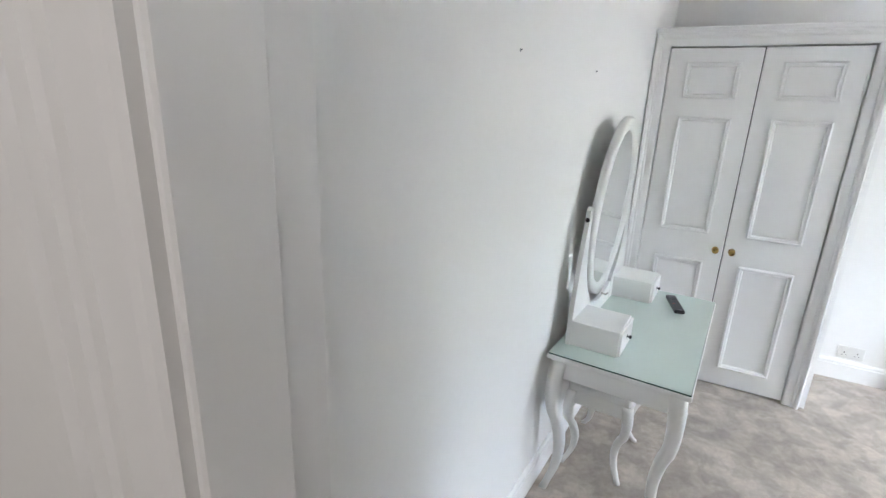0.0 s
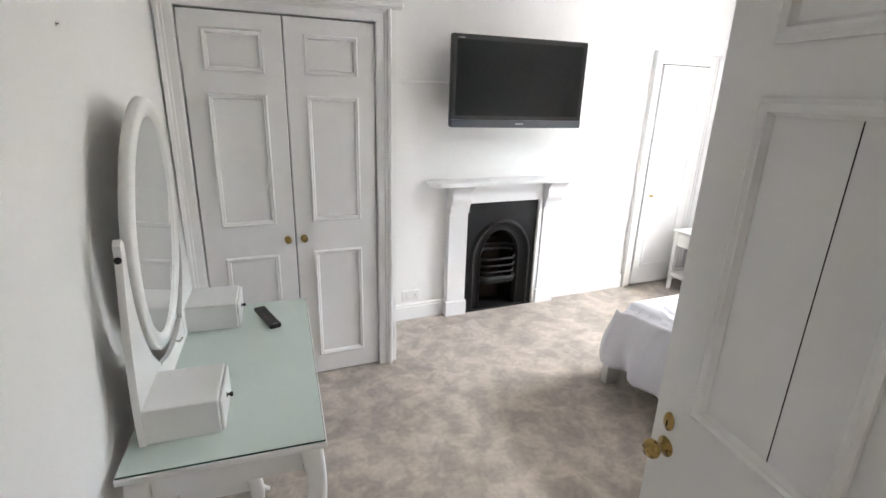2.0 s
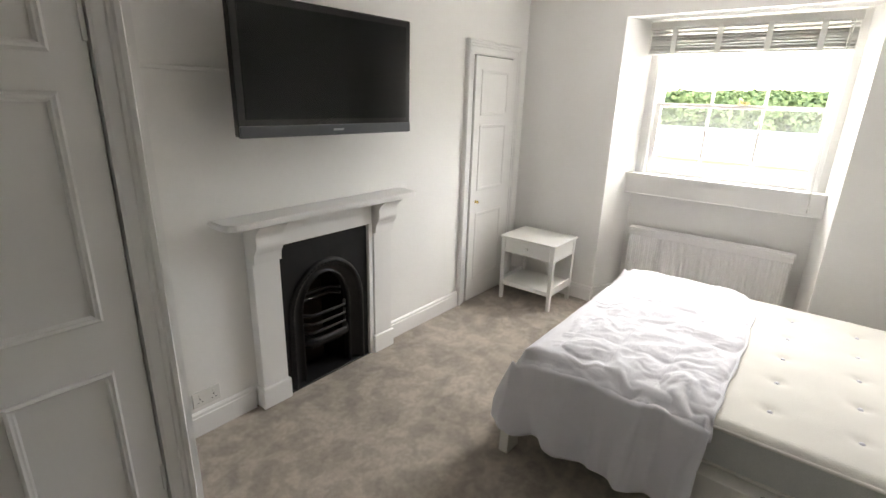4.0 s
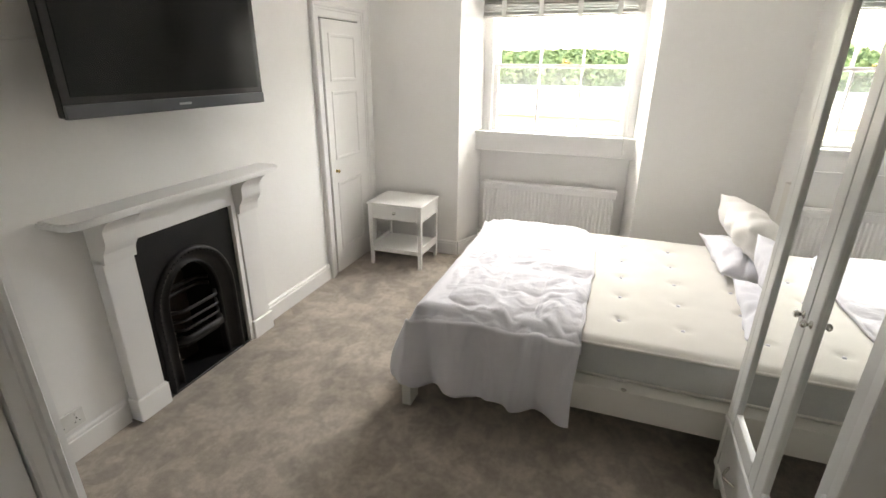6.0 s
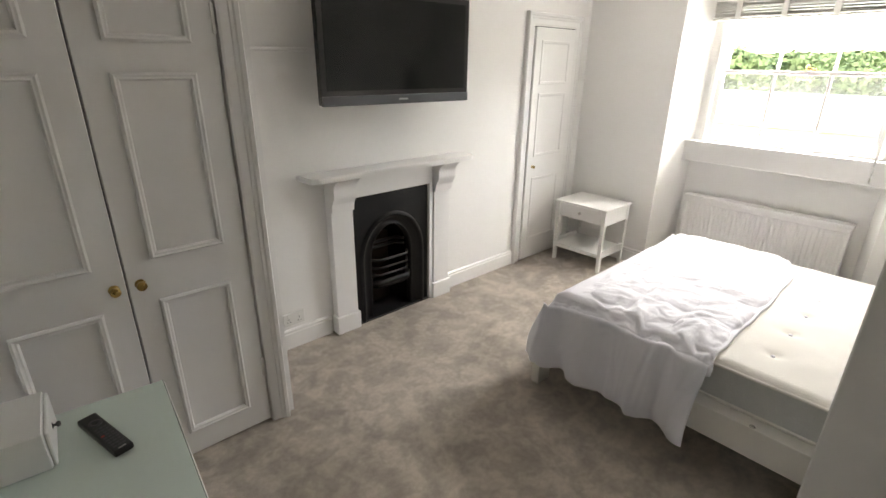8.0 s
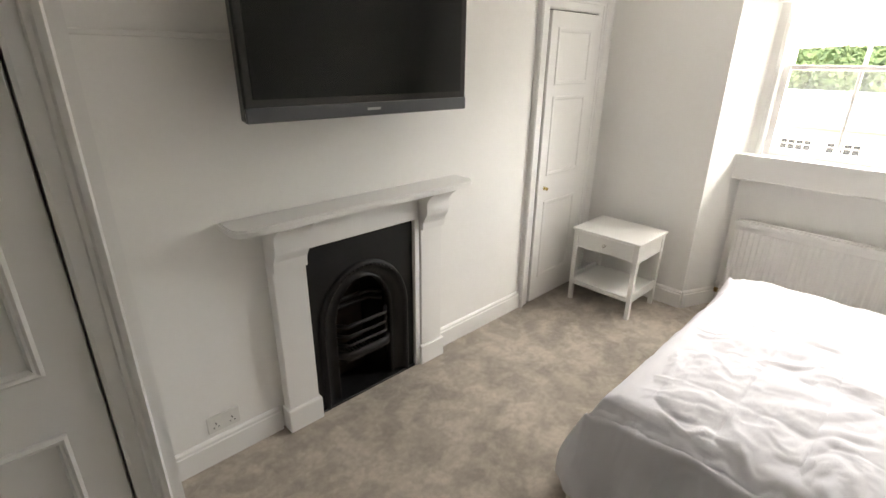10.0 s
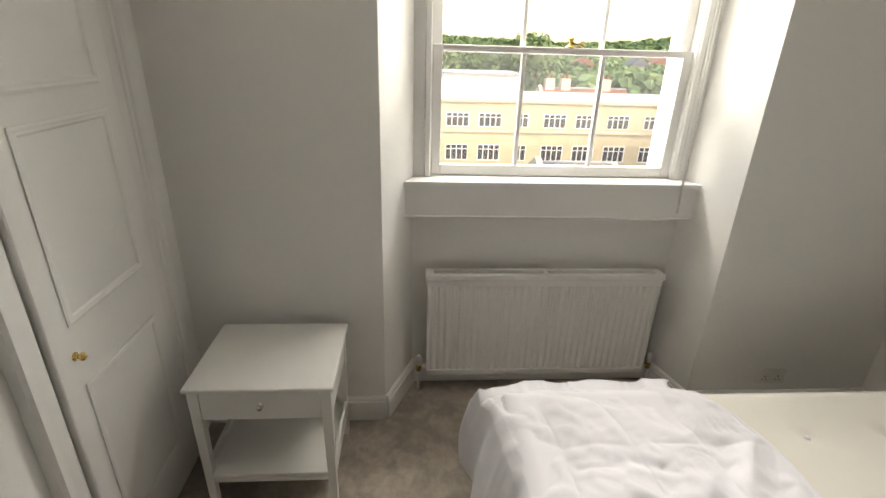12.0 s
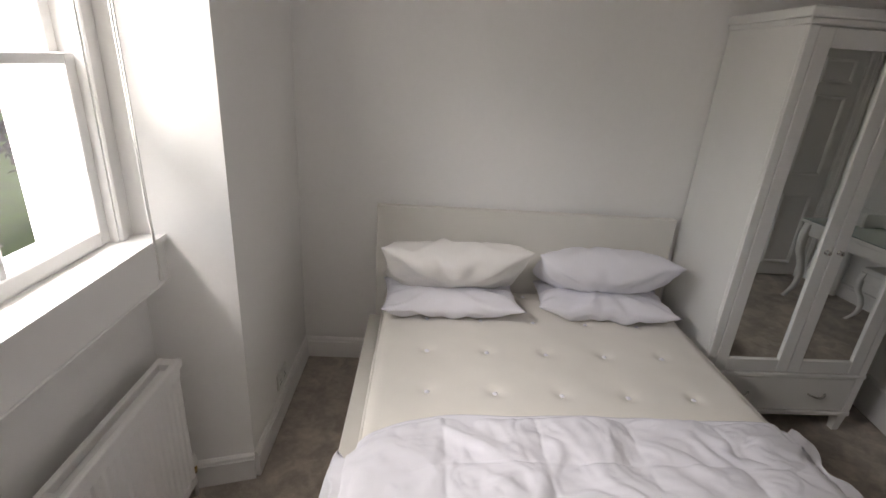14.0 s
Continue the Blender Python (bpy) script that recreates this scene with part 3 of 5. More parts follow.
# ---- small cupboard door in the corner ----
d2 = thing("door_2", "narrow white painted panelled door with a small brass knob, shut", "door")
d2["kind"] = "structure"
door_leaf(d2, "leaf", 4.312, 4.868, 0.012, 2.046, NY - 0.032, [(4.39, 4.79, 1.60, 1.95), (4.39, 4.79, 0.99, 1.53), (4.39, 4.79, 0.20, 0.80)], GLOSSY, "white panelled leaf", 0.03, 0.006)
part("surround", architrave(4.302, 4.878, 2.056, NY - 0.002, 0.10), GLOSSY, d2)
part("knob", lathe(bmesh.new(), knob_profile(0.0125), pose(4.385, NY - 0.032, 0.90, 90, 0, 0)), BRIGHT_BRASS, d2, "polished brass knob", True)
# thin near-black sheet as painted shade round the leaf
part("gap_shade", one(4.303, 4.877, NY - 0.006, NY - 0.003, 0.002, 2.053), SOOT_AND_SHADE, d2)

# ---- entrance door ----
d1 = thing("door_1", "open white painted panelled entrance door with brass knobs", "door", pose(1.640, 1.445, 0.008, 0, 0, 81.5))
d1["kind"] = "structure"
LW, LT = 0.955, 0.044
leaf = part("leaf", one(0, LW, -LT, 0, 0, 2.04, bevel=0.003), GLOSSY, d1)
cols = ((0.105, 0.435), (0.52, 0.84))
for a, b in cols:
    for c, d in ((0.20, 0.80), (1.07, 1.76), (1.85, 1.97)):
        part("panel_moulding", framed(bmesh.new(), a, b, c, d, 0.0, w=0.032, d=0.016, out=1), GLOSSY, leaf)
        part("panel_moulding", framed(bmesh.new(), a, b, c, d, -LT, w=0.032, d=0.016, out=-1), GLOSSY, leaf)
crack = bmesh.new()
box(crack, 0.654, 0.6555, -0.001, 0.0012, 1.10, 1.735)
part("crack", crack, SOOT_AND_SHADE, leaf, "fine shrinkage crack in a panel")
kx = LW - 0.055
for side in (1, -1):
    y = 0.0 if side > 0 else -LT
    part("knob", lathe(bmesh.new(), knob_profile(0.024), pose(kx, y, 0.935, -90 * side, 0, 0), 24), BRASS if side > 0 else BRIGHT_BRASS, leaf, "brass door knob", True)
    part("escutcheon", lathe(bmesh.new(), [(0, 0), (0.017, 0), (0.016, 0.004), (0.008, 0.006), (0, 0.0065)], pose(kx + 0.004, y, 1.005, -90 * side, 0, 0) @ Matrix.Diagonal((1, 1.5, 1, 1)), 16), BRASS, leaf, "brass keyhole cover", True)
part("lock_plate", one(LW - 0.13, LW + 0.0015, -LT - 0.022, -LT - 0.001, 0.89, 0.99, bevel=0.004), GLOSSY, leaf, "painted rim lock")
# no real hole: a near-black block gives its shade by colour
part("keyhole", one(kx + 0.002, kx + 0.006, 0.0062, 0.0075, 0.992, 1.010), SOOT_AND_SHADE, leaf)
jb = bmesh.new()
box(jb, DX0 - 0.03, DX0, DY - 0.165, DY + 0.002, 0, DTOP)
box(jb, DX1, DX1 + 0.03, DY - 0.165, DY + 0.002, 0, DTOP)
box(jb, DX0 - 0.03, DX1 + 0.03, DY - 0.165, DY + 0.002, DTOP, DTOP + 0.03)
box(jb, DX0, DX0 + 0.012, DY - 0.155, DY - 0.06, 0, DTOP, bevel=0.003)
structure("trim_door_lining", jb, GLOSSY, "white painted door lining with a stop bead", "door frame")
structure("trim_architrave", architrave(DX0 - 0.012, DX1 + 0.012, DTOP + 0.012, DY, 0.09, out=1), GLOSSY, "white moulded architrave on the room side", "architrave")
structure("trim_architrave_hall", architrave(DX0 - 0.012, DX1 + 0.012, DTOP + 0.012, DY - 0.15, 0.11, out=-1), GLOSSY, "white moulded architrave on the hall side", "architrave")

# ---- window ----
win = thing("window_1", "white painted sash window with three panes in each sash", "window")
win["kind"] = "structure"
WX = 5.445
fr = bmesh.new()
box(fr, WX - 0.02, WX + 0.14, GY0, 2.80, 1.16, RTOP)
box(fr, WX - 0.02, WX + 0.14, 3.965, GY1, 1.16, RTOP)
box(fr, WX - 0.02, WX + 0.14, 2.80, 3.965, 2.27, RTOP)
box(fr, WX + 0.0, WX + 0.22, 2.80, 3.965, 1.105, 1.165)
part("window_frame", fr, GLOSSY, win)
bead = bmesh.new()
box(bead, WX - 0.032, WX - 0.018, 2.765, 2.795, 1.165, 2.30, bevel=0.005)
box(bead, WX - 0.032, WX - 0.018, 3.97, 4.00, 1.165, 2.30, bevel=0.005)
part("sash_bead", bead, GLOSSY, win)


def sash(z0, z1, x, bottom, top, glass):
    s = bmesh.new()
    y0, y1, w, t = 2.80, 3.965, 0.042, 0.036
    box(s, x, x + t, y0, y0 + w, z0, z1, bevel=0.003)
    box(s, x, x + t, y1 - w, y1, z0, z1, bevel=0.003)
    box(s, x, x + t, y0 + w, y1 - w, z0, z0 + bottom, bevel=0.003)
    box(s, x, x + t, y0 + w, y1 - w, z1 - top, z1, bevel=0.003)
    so = part("sash", s, GLOSSY, win)
    span = y1 - y0 - 2 * w
    for k in (1, 2):
        y = y0 + w + span * k / 3
        part("glazing_bar", one(x + 0.006, x + t - 0.006, y - 0.010, y + 0.010, z0 + bottom, z1 - top, bevel=0.003), GLOSSY, so)
    for k in range(3):
        ya = y0 + w + span * k / 3 + (0.010 if k else 0.0)
        yb = y0 + w + span * (k + 1) / 3 - (0.010 if k < 2 else 0.0)
        pb = bmesh.new()
        za, zb = z0 + bottom - 0.002, z1 - top + 0.002
        pb.faces.new([pb.verts.new((x + 0.017, yy, zz)) for yy, zz in ((ya - 0.002, za), (ya - 0.002, zb), (yb + 0.002, zb), (yb + 0.002, za))])
        p = part("pane", pb, glass, so)
        p.visible_shadow = False
    return so


sash(1.166, 1.742, WX + 0.005, 0.050, 0.030, HAZY_PANE)
sash(1.712, 2.275, WX + 0.046, 0.030, 0.045, PANE)
part("sash_catch", lathe(bmesh.new(), [(0, 0), (0.022, 0), (0.022, 0.006), (0.008, 0.010), (0.007, 0.022), (0.014, 0.03), (0.013, 0.04), (0, 0.046)], pose(WX + 0.02, 3.36, 1.742), 14), BRIGHT_BRASS, win, "brass sash fastener", True)
part("catch_arm", tube(bmesh.new(), [(WX + 0.02, 3.36, 1.760), (WX + 0.015, 3.32, 1.757), (WX + 0.012, 3.30, 1.750)], 0.007, 8), BRASS, win)
sill = bmesh.new()
prism(sill, [(5.325, RY0 + 0.052), (RX, GY0 + 0.0), (WX + 0.01, GY0), (WX + 0.01, GY1), (RX, GY1 - 0.0), (5.325, RY1 - 0.082)], 1.140, 1.164)
part("window_sill", sill, GLOSSY, win, "white painted sill board")
apr = bmesh.new()
prism(apr, [(5.338, RY0 + 0.055), (RX + 0.0, GY0), (RX + 0.0, GY1), (5.338, RY1 - 0.085)], 0.998, 1.138)
part("apron_board", apr, GLOSSY, win)
part("apron_bead", one(5.331, 5.345, RY0 + 0.056, RY1 - 0.088, 0.990, 1.000, bevel=0.003), GLOSSY, win)

# ---- blind ----
bl = thing("venetian_blind", "white slatted blind drawn up to the window head", "blind")
BX = 5.352
part("headrail", one(BX - 0.03, BX + 0.03, 2.76, 4.055, 2.285, 2.338, bevel=0.004), SLATPAINT, bl)
for i in range(24):
    z = 2.125 + 0.0064 * i
    if i > 18:
        z += (i - 18) * 0.004
    tilt = 6 * math.sin(i * 2.3)
    part("slat", one(-0.025, 0.025, -0.64, 0.64, -0.0013, 0.0013, m=pose(BX + 0.003 * math.sin(i * 1.7), 3.408, z, 0, tilt, 0)), SLATPAINT, bl)
part("bottom_rail", one(BX - 0.026, BX + 0.026, 2.765, 4.05, 2.103, 2.119, bevel=0.004), SLATPAINT, bl)
for y in (2.95, 3.25, 3.56, 3.87):
    part("tape", one(BX - 0.0305, BX - 0.0285, y - 0.018, y + 0.018, 2.10, 2.30), CORD, bl)
    part("tape", one(BX + 0.0285, BX + 0.0305, y - 0.018, y + 0.018, 2.10, 2.30), CORD, bl)
for dy in (0.0, 0.014):
    part("pull_cord", tube(bmesh.new(), [(5.32, 2.80 + dy, 2.29), (5.318, 2.80 + dy, 1.8), (5.316, 2.795 + dy * 0.6, 1.3), (5.312, 2.79 + dy * 0.3, 1.07)], 0.0028, 6), CORD, bl)
part("cord_weight", lathe(bmesh.new(), [(0, 0), (0.007, 0.002), (0.008, 0.02), (0.004, 0.045), (0, 0.047)], pose(5.312, 2.79, 1.027), 10), SWITCHWHITE, bl, "", True)

# ---- radiator ----
rad = thing("radiator", "white painted ribbed panel radiator under the window", "radiator")
rb = bmesh.new()
nr = 34
ry0, ry1, rz0, rz1, rx = 2.795, 3.975, 0.115, 0.690, 5.302
ring = []
for i in range(nr * 4 + 1):
    t = i / (nr * 4)
    ph = (i % 4)
    off = (0.0, 0.0, 0.005, 0.005)[ph]
    ring.append((ry0 + (ry1 - ry0) * t, rx + off))
lo = [rb.verts.new((x, y, rz0 + 0.03)) for y, x in ring]
hi = [rb.verts.new((x, y, rz1 - 0.03)) for y, x in ring]
for i in range(len(ring) - 1):
    rb.faces.new((lo[i], lo[i + 1], hi[i + 1], hi[i]))
bmesh.ops.recalc_face_normals(rb, faces=list(rb.faces))
part("ribbed_panel", rb, GLOSSY, rad)
part("core", one(rx + 0.0105, rx + 0.065, ry0, ry1, rz0 + 0.004, rz1 - 0.01, bevel=0.004), GLOSSY, rad)
part("top_band", one(rx - 0.004, rx + 0.012, ry0 - 0.004, ry1 + 0.004, rz1 - 0.048, rz1 - 0.004, bevel=0.006, seg=2), GLOSSY, rad)
part("bottom_band", one(rx - 0.003, rx + 0.012, ry0 - 0.002, ry1 + 0.002, rz0, rz0 + 0.035, bevel=0.005, seg=2), GLOSSY, rad)
grille = bmesh.new()
box(grille, rx - 0.014, rx + 0.012, ry0 - 0.01, ry1 + 0.01, rz1 - 0.010, rz1 + 0.022, bevel=0.006, seg=2)
box(grille, rx + 0.050, rx + 0.072, ry0 - 0.01, ry1 + 0.01, rz1 - 0.010, rz1 + 0.020, bevel=0.005, seg=2)
box(grille, rx + 0.012, rx + 0.050, ry0 - 0.008, ry0 + 0.03, rz1 - 0.008, rz1 + 0.018)
box(grille, rx + 0.012, rx + 0.050, ry1 - 0.03, ry1 + 0.008, rz1 - 0.008, rz1 + 0.018)
box(grille, rx + 0.012, rx + 0.050, 3.375, 3.395, rz1 - 0.008, rz1 + 0.018)
part("top_grille", grille, GLOSSY, rad)
# near-black strip colours in the shade down in the grille's slots
part("slot_shadow", one(rx + 0.012, rx + 0.050, ry0 + 0.03, ry1 - 0.03, rz1 - 0.02, rz1 - 0.012), SOOT_AND_SHADE, rad)
for y, s in ((ry0 - 0.045, 1), (ry1 + 0.04, -1)):
    part("pipe", tube(bmesh.new(), [(rx + 0.03, y, 0.0), (rx + 0.03, y, 0.13), (rx + 0.03, y + 0.02 * s, 0.145), (rx + 0.03, y + 0.06 * s, 0.145)], 0.0085, 8), GLOSSY, rad)
    part("valve_body", lathe(bmesh.new(), [(0, 0), (0.014, 0), (0.016, 0.02), (0.012, 0.04), (0, 0.042)], pose(rx + 0.03, y, 0.125), 12), BRASS, rad, "brass valve", True)
    part("valve_cap", lathe(bmesh.new(), [(0, 0), (0.018, 0), (0.019, 0.03), (0.013, 0.05), (0, 0.052)], pose(rx + 0.03, y, 0.165), 12), SWITCHWHITE, rad, "white valve cap", True)
part("wall_hook", one(rx + 0.066, RX - 0.002, 3.2, 3.24, 0.3, 0.5), GLOSSY, rad)


# ---- sockets ----
def socket(m, name="wall_socket", label="white double power socket on the wall"):
    s = thing(name, label, "socket", m)
    part("plate", one(-0.073, 0.073, -0.010, 0.0, -0.043, 0.043, bevel=0.003), SWITCHWHITE, s)
    for cx in (-0.036, 0.036):
        part("switch", one(cx - 0.006, cx + 0.006, -0.013, -0.009, 0.014, 0.030, bevel=0.001), SWITCHWHITE, s)
        # holes drawn as near-black blocks, their shade put into the colour
        hol = bmesh.new()
        box(hol, cx - 0.002, cx + 0.002, -0.0112, -0.0095, -0.004, 0.006)
        box(hol, cx - 0.013, cx - 0.007, -0.0112, -0.0095, -0.020, -0.016)
        box(hol, cx + 0.007, cx + 0.013, -0.0112, -0.0095, -0.020, -0.016)
        part("pin_holes", hol, SOOT_AND_SHADE, s)
    return s


socket(pose(2.035, NY - 0.001, 0.205))
socket(pose(EX - 0.001, 2.215, 0.225, 0, 0, -90))
nails = ((2.50, 1.903), (3.28, 1.897))
for y, z in nails:
    nl = thing("wall_nail", "small dark nail in the wall", "nail", pose(wx(y), y, z))
    part("shank", tube(bmesh.new(), [(-0.004, 0, 0), (0.006, 0, 0.001)], 0.002, 6), DARKMETAL, nl)
    part("filler", lathe(bmesh.new(), [(0, 0), (0.006, 0), (0.004, 0.002), (0, 0.0025)], pose(0, 0, 0, 0, 90, 0), 10), GREYMARK, nl)


# ---- bed ----
BX0, BX1, BY0, BY1 = 2.950, 4.715, 1.705, 3.765
bed = thing("bed_frame", "off-white wooden double bed frame with a plain high headboard", "bed")
part("headboard", one(2.985, 4.68, 1.705, 1.755, 0.0, 1.03, bevel=0.003), BEDPAINT, bed)
for a, b in ((BX0, BX0 + 0.10), (BX1 - 0.10, BX1)):
    part("side_rail", one(a, b, 1.757, BY1 - 0.002, 0.205, 0.352, bevel=0.003), BEDPAINT, bed)
part("foot_rail", one(BX0 + 0.101, BX1 - 0.101, BY1 - 0.10, BY1, 0.205, 0.352, bevel=0.003), BEDPAINT, bed)
for x in (BX0 - 0.035, BX1 - 0.11):
    part("leg", one(x, x + 0.11, BY1 - 0.055, BY1 - 0.004, 0.0, 0.204, bevel=0.003), BEDPAINT, bed)
part("slat_base", one(BX0 + 0.10, BX1 - 0.10, 1.76, BY1 - 0.10, 0.27, 0.33), BEDPAINT, bed)
part("centre_leg", one(3.77, 3.85, 2.7, 2.78, 0.0, 0.27), BEDPAINT, bed)
part("rail_bolt", lathe(bmesh.new(), [(0, 0), (0.013, 0), (0.012, 0.002), (0, 0.003)], pose(2.965, 2.66, 0.352), 12), CHROME, bed, "", True)

mat = thing("mattress", "bare cream tufted mattress with a grey border", "mattress")
MX0, MX1, MY0, MY1, MZ = 3.028, 4.612, 1.765, 3.715, 0.556
tufts_x = [3.27 + 0.2775 * i for i in range(5)]
tufts_y = [2.71 - 0.295 * i for i in range(-3, 4)]
tm = bmesh.new()
nx, ny = 150, 180


def mat_z(x, y):
    e = min(x - MX0, MX1 - x, y - MY0, MY1 - y)
    z = MZ - 0.022 * (1 - min(1.0, e / 0.05)) ** 2
    dx = min(abs(x - t) for t in tufts_x)
    dy = min(abs(y - t) for t in tufts_y)
    r2 = dx * dx + dy * dy
    return z - 0.013 * math.exp(-r2 / 0.0009) - 0.004 * math.exp(-r2 / 0.006) + 0.002 * noise.noise((x * 9, y * 9, 0))


vs = [[tm.verts.new((MX0 + (MX1 - MX0) * i / nx, MY0 + (MY1 - MY0) * j / ny, mat_z(MX0 + (MX1 - MX0) * i / nx, MY0 + (MY1 - MY0) * j / ny))) for j in range(ny + 1)] for i in range(nx + 1)]
for i in range(nx):
    for j in range(ny):
        tm.faces.new((vs[i][j], vs[i + 1][j], vs[i + 1][j + 1], vs[i][j + 1]))
part("top_panel", tm, MATTRESS, mat, "cream quilted top", True)
part("border", one(MX0 + 0.004, MX1 - 0.004, MY0 + 0.004, MY1 - 0.004, 0.352, 0.536, bevel=0.012, seg=3), MATSIDE, mat, "grey fabric border")
rim = [(MX0, MY0), (MX1, MY0), (MX1, MY1), (MX0, MY1), (MX0, MY0)]
for z in (0.532, 0.364):
    tb = bmesh.new()
    for (xa, ya), (xb, yb) in zip(rim, rim[1:]):
        tube(tb, [(xa, ya, z), ((xa + xb) / 2, (ya + yb) / 2, z - 0.002), (xb, yb, z)], 0.0075, 8)
    part("piping", tb, MATTRESS, mat)
for x in tufts_x:
    for y in tufts_y:
        t = part("tuft", lathe(bmesh.new(), [(0, 0.006), (0.006, 0.005), (0.011, 0.0), (0.011, -0.004)], pose(x, y, MZ - 0.014), 10), COTTON, mat, "", True)
part("side_label", one(MX0 - 0.001, MX0 + 0.0035, 2.16, 2.20, 0.37, 0.50), MATTRESS, mat)

# duvet, drawn down over the foot half of the bed
dv = bmesh.new()
NS, NT = 280, 190
ZT = 0.568


def cross(s):
    """Across the bed from the west hem to the east hem: x, drop below the top, part of the way down."""
    w_drop, top, e_drop, r = 0.40, 1.70, 0.30, 0.14
    tot = w_drop + top + e_drop
    d = s * tot
    if d < w_drop:
        u = 1 - d / w_drop
        return 2.985 - 0.06 * math.sin(u * 1.6) - 0.0 * u, 0.0 + (w_drop) * u + 0.02, u
    if d < w_drop + top:
        q = (d - w_drop) / top
        x = 2.985 + (4.66 - 2.985) * q
        ed = min(q, 1 - q) * top
        return x, 0.02 * max(0.0, 1 - ed / r) ** 2 + 0.035 * max(0.0, 1 - ed / (2 * r)) ** 2, 0.0
    u = (d - w_drop - top) / e_drop
    return 4.66 + 0.06 * math.sin(u * 1.6), e_drop * u + 0.02, u


def along(t):
    """Along the bed from the folded edge to the foot hem: y, drop, part of the way down."""
    top, drop, r = 0.84, 0.34, 0.14
    d = t * (top + drop)
    if d < top:
        return 2.875 + d, 0.045 * max(0.0, 1 - (top - d) / (2 * r)) ** 2, 0.0
    u = (d - top) / drop
    return 3.715 + 0.095 * math.sin(u * 1.55), 0.045 + drop * u, u


def crease(x, y):
    """Sharp soft wrinkles."""
    a = noise.noise((x * 3.1 + 1.5 * noise.noise((y * 2, x * 2, 3)), y * 5.2, 1.3))
    b = noise.noise((x * 9.0 + y * 4.0, y * 7.0 - x * 3, 7.1))
    c = noise.noise((x * 17.0 - y * 9, y * 15.0, 2.2))
    d = noise.noise((x * 8.0 + 2.5 * a + y * 3.0, y * 2.0 - x * 1.5, 4.4))
    e = noise.noise((x * 15.0 + 3.0 * d + y * 6.0, y * 4.5 - x * 3.0 + 2.0 * b, 9.7))
    g = noise.noise((x * 5.0 - 2.0 * a, y * 17.0 + 3.0 * a, 12.1))
    return 0.024 * (0.35 - abs(a)) + 0.012 * (0.4 - abs(b)) + 0.024 * (0.3 - abs(d)) + 0.007 * (0.25 - abs(e)) + 0.004 * (0.25 - abs(g)) + 0.003 * c


grid = []
for i in range(NS + 1):
    row = []
    s = i / NS
    x, dx, ux = cross(s)
    for j in range(NT + 1):
        t = j / NT
        y, dy, uy = along(t)
        drop = math.sqrt(dx * dx + dy * dy) if ux and uy else dx + dy
        # the foot edge runs slightly askew
        hem = 0.395 + 0.035 * (1 - t) + 0.012 * math.sin(9 * t + 3 * s)
        drop = min(drop, hem)
        z = ZT - drop
        puff = 0.018 * abs(math.sin(math.pi * (y - 2.875) / 0.235)) ** 0.5 * abs(math.sin(math.pi * (x - 2.98) / 0.335)) ** 0.5
        w = crease(x, y)
        if ux:
            f = math.sin(y * 24 + 3.5 * noise.noise((y * 3, 0, 5)) + 1.2 * ux) * 0.024 * (0.35 + ux) + 0.022 * noise.noise((y * 6, z * 5, 9))
            sgn = -1 if x < 3.5 else 1
            f *= 1.0 if x < 3.5 else 0.35
            x2, z2, y2 = x + sgn * (f + w * 0.9 + 0.012), z, y + 0.01 * noise.noise((y * 5, z * 6, 2))
        else:
            x2, z2, y2 = x, z + w + puff, y
        if uy:
            f = math.sin(x * 19 + 2.2 * noise.noise((x * 3, 1, 5)) + uy) * 0.018 * (0.3 + uy)
            y2 = y + f + w * 0.5 + 0.012
            if not ux:
                z2 = z + w * 0.3
        # soft folded edge facing the pillows
        edge = min(1.0, t / 0.03)
        z2 -= 0.045 * (1 - edge) ** 2 if not ux else 0.0
        y2 += 0.014 * noise.noise((x * 5.5, 3.3, z * 4)) * (1 - min(1.0, t * 4)) + 0.05 * (ux * 0.3 if x < 3.5 else 0) * (1 - t)
        # the corner towards the window is drawn down to the foot
        y2 += 0.16 * min(1.3, (max(0.0, x - 4.2) / 0.44) ** 2) * (1 - t)
        if not ux:
            z2 = max(z2, mat_z(min(max(x2, MX0), MX1), min(max(y2, MY0), MY1)) + 0.012) if y2 < MY1 and MX0 < x2 < MX1 else z2
        row.append(dv.verts.new((x2, y2, max(z2, 0.13))))
    grid.append(row)
for i in range(NS):
    for j in range(NT):
        dv.faces.new((grid[i][j], grid[i + 1][j], grid[i + 1][j + 1], grid[i][j + 1]))
bmesh.ops.recalc_face_normals(dv, faces=list(dv.faces))
duvet = mesh_object("duvet", dv, COTTON, True)
tagged(duvet, "crumpled white duvet drawn over the foot of the bed", "duvet")
sol = duvet.modifiers.new("thickness", "SOLIDIFY")
sol.thickness, sol.offset = 0.018, 0.0


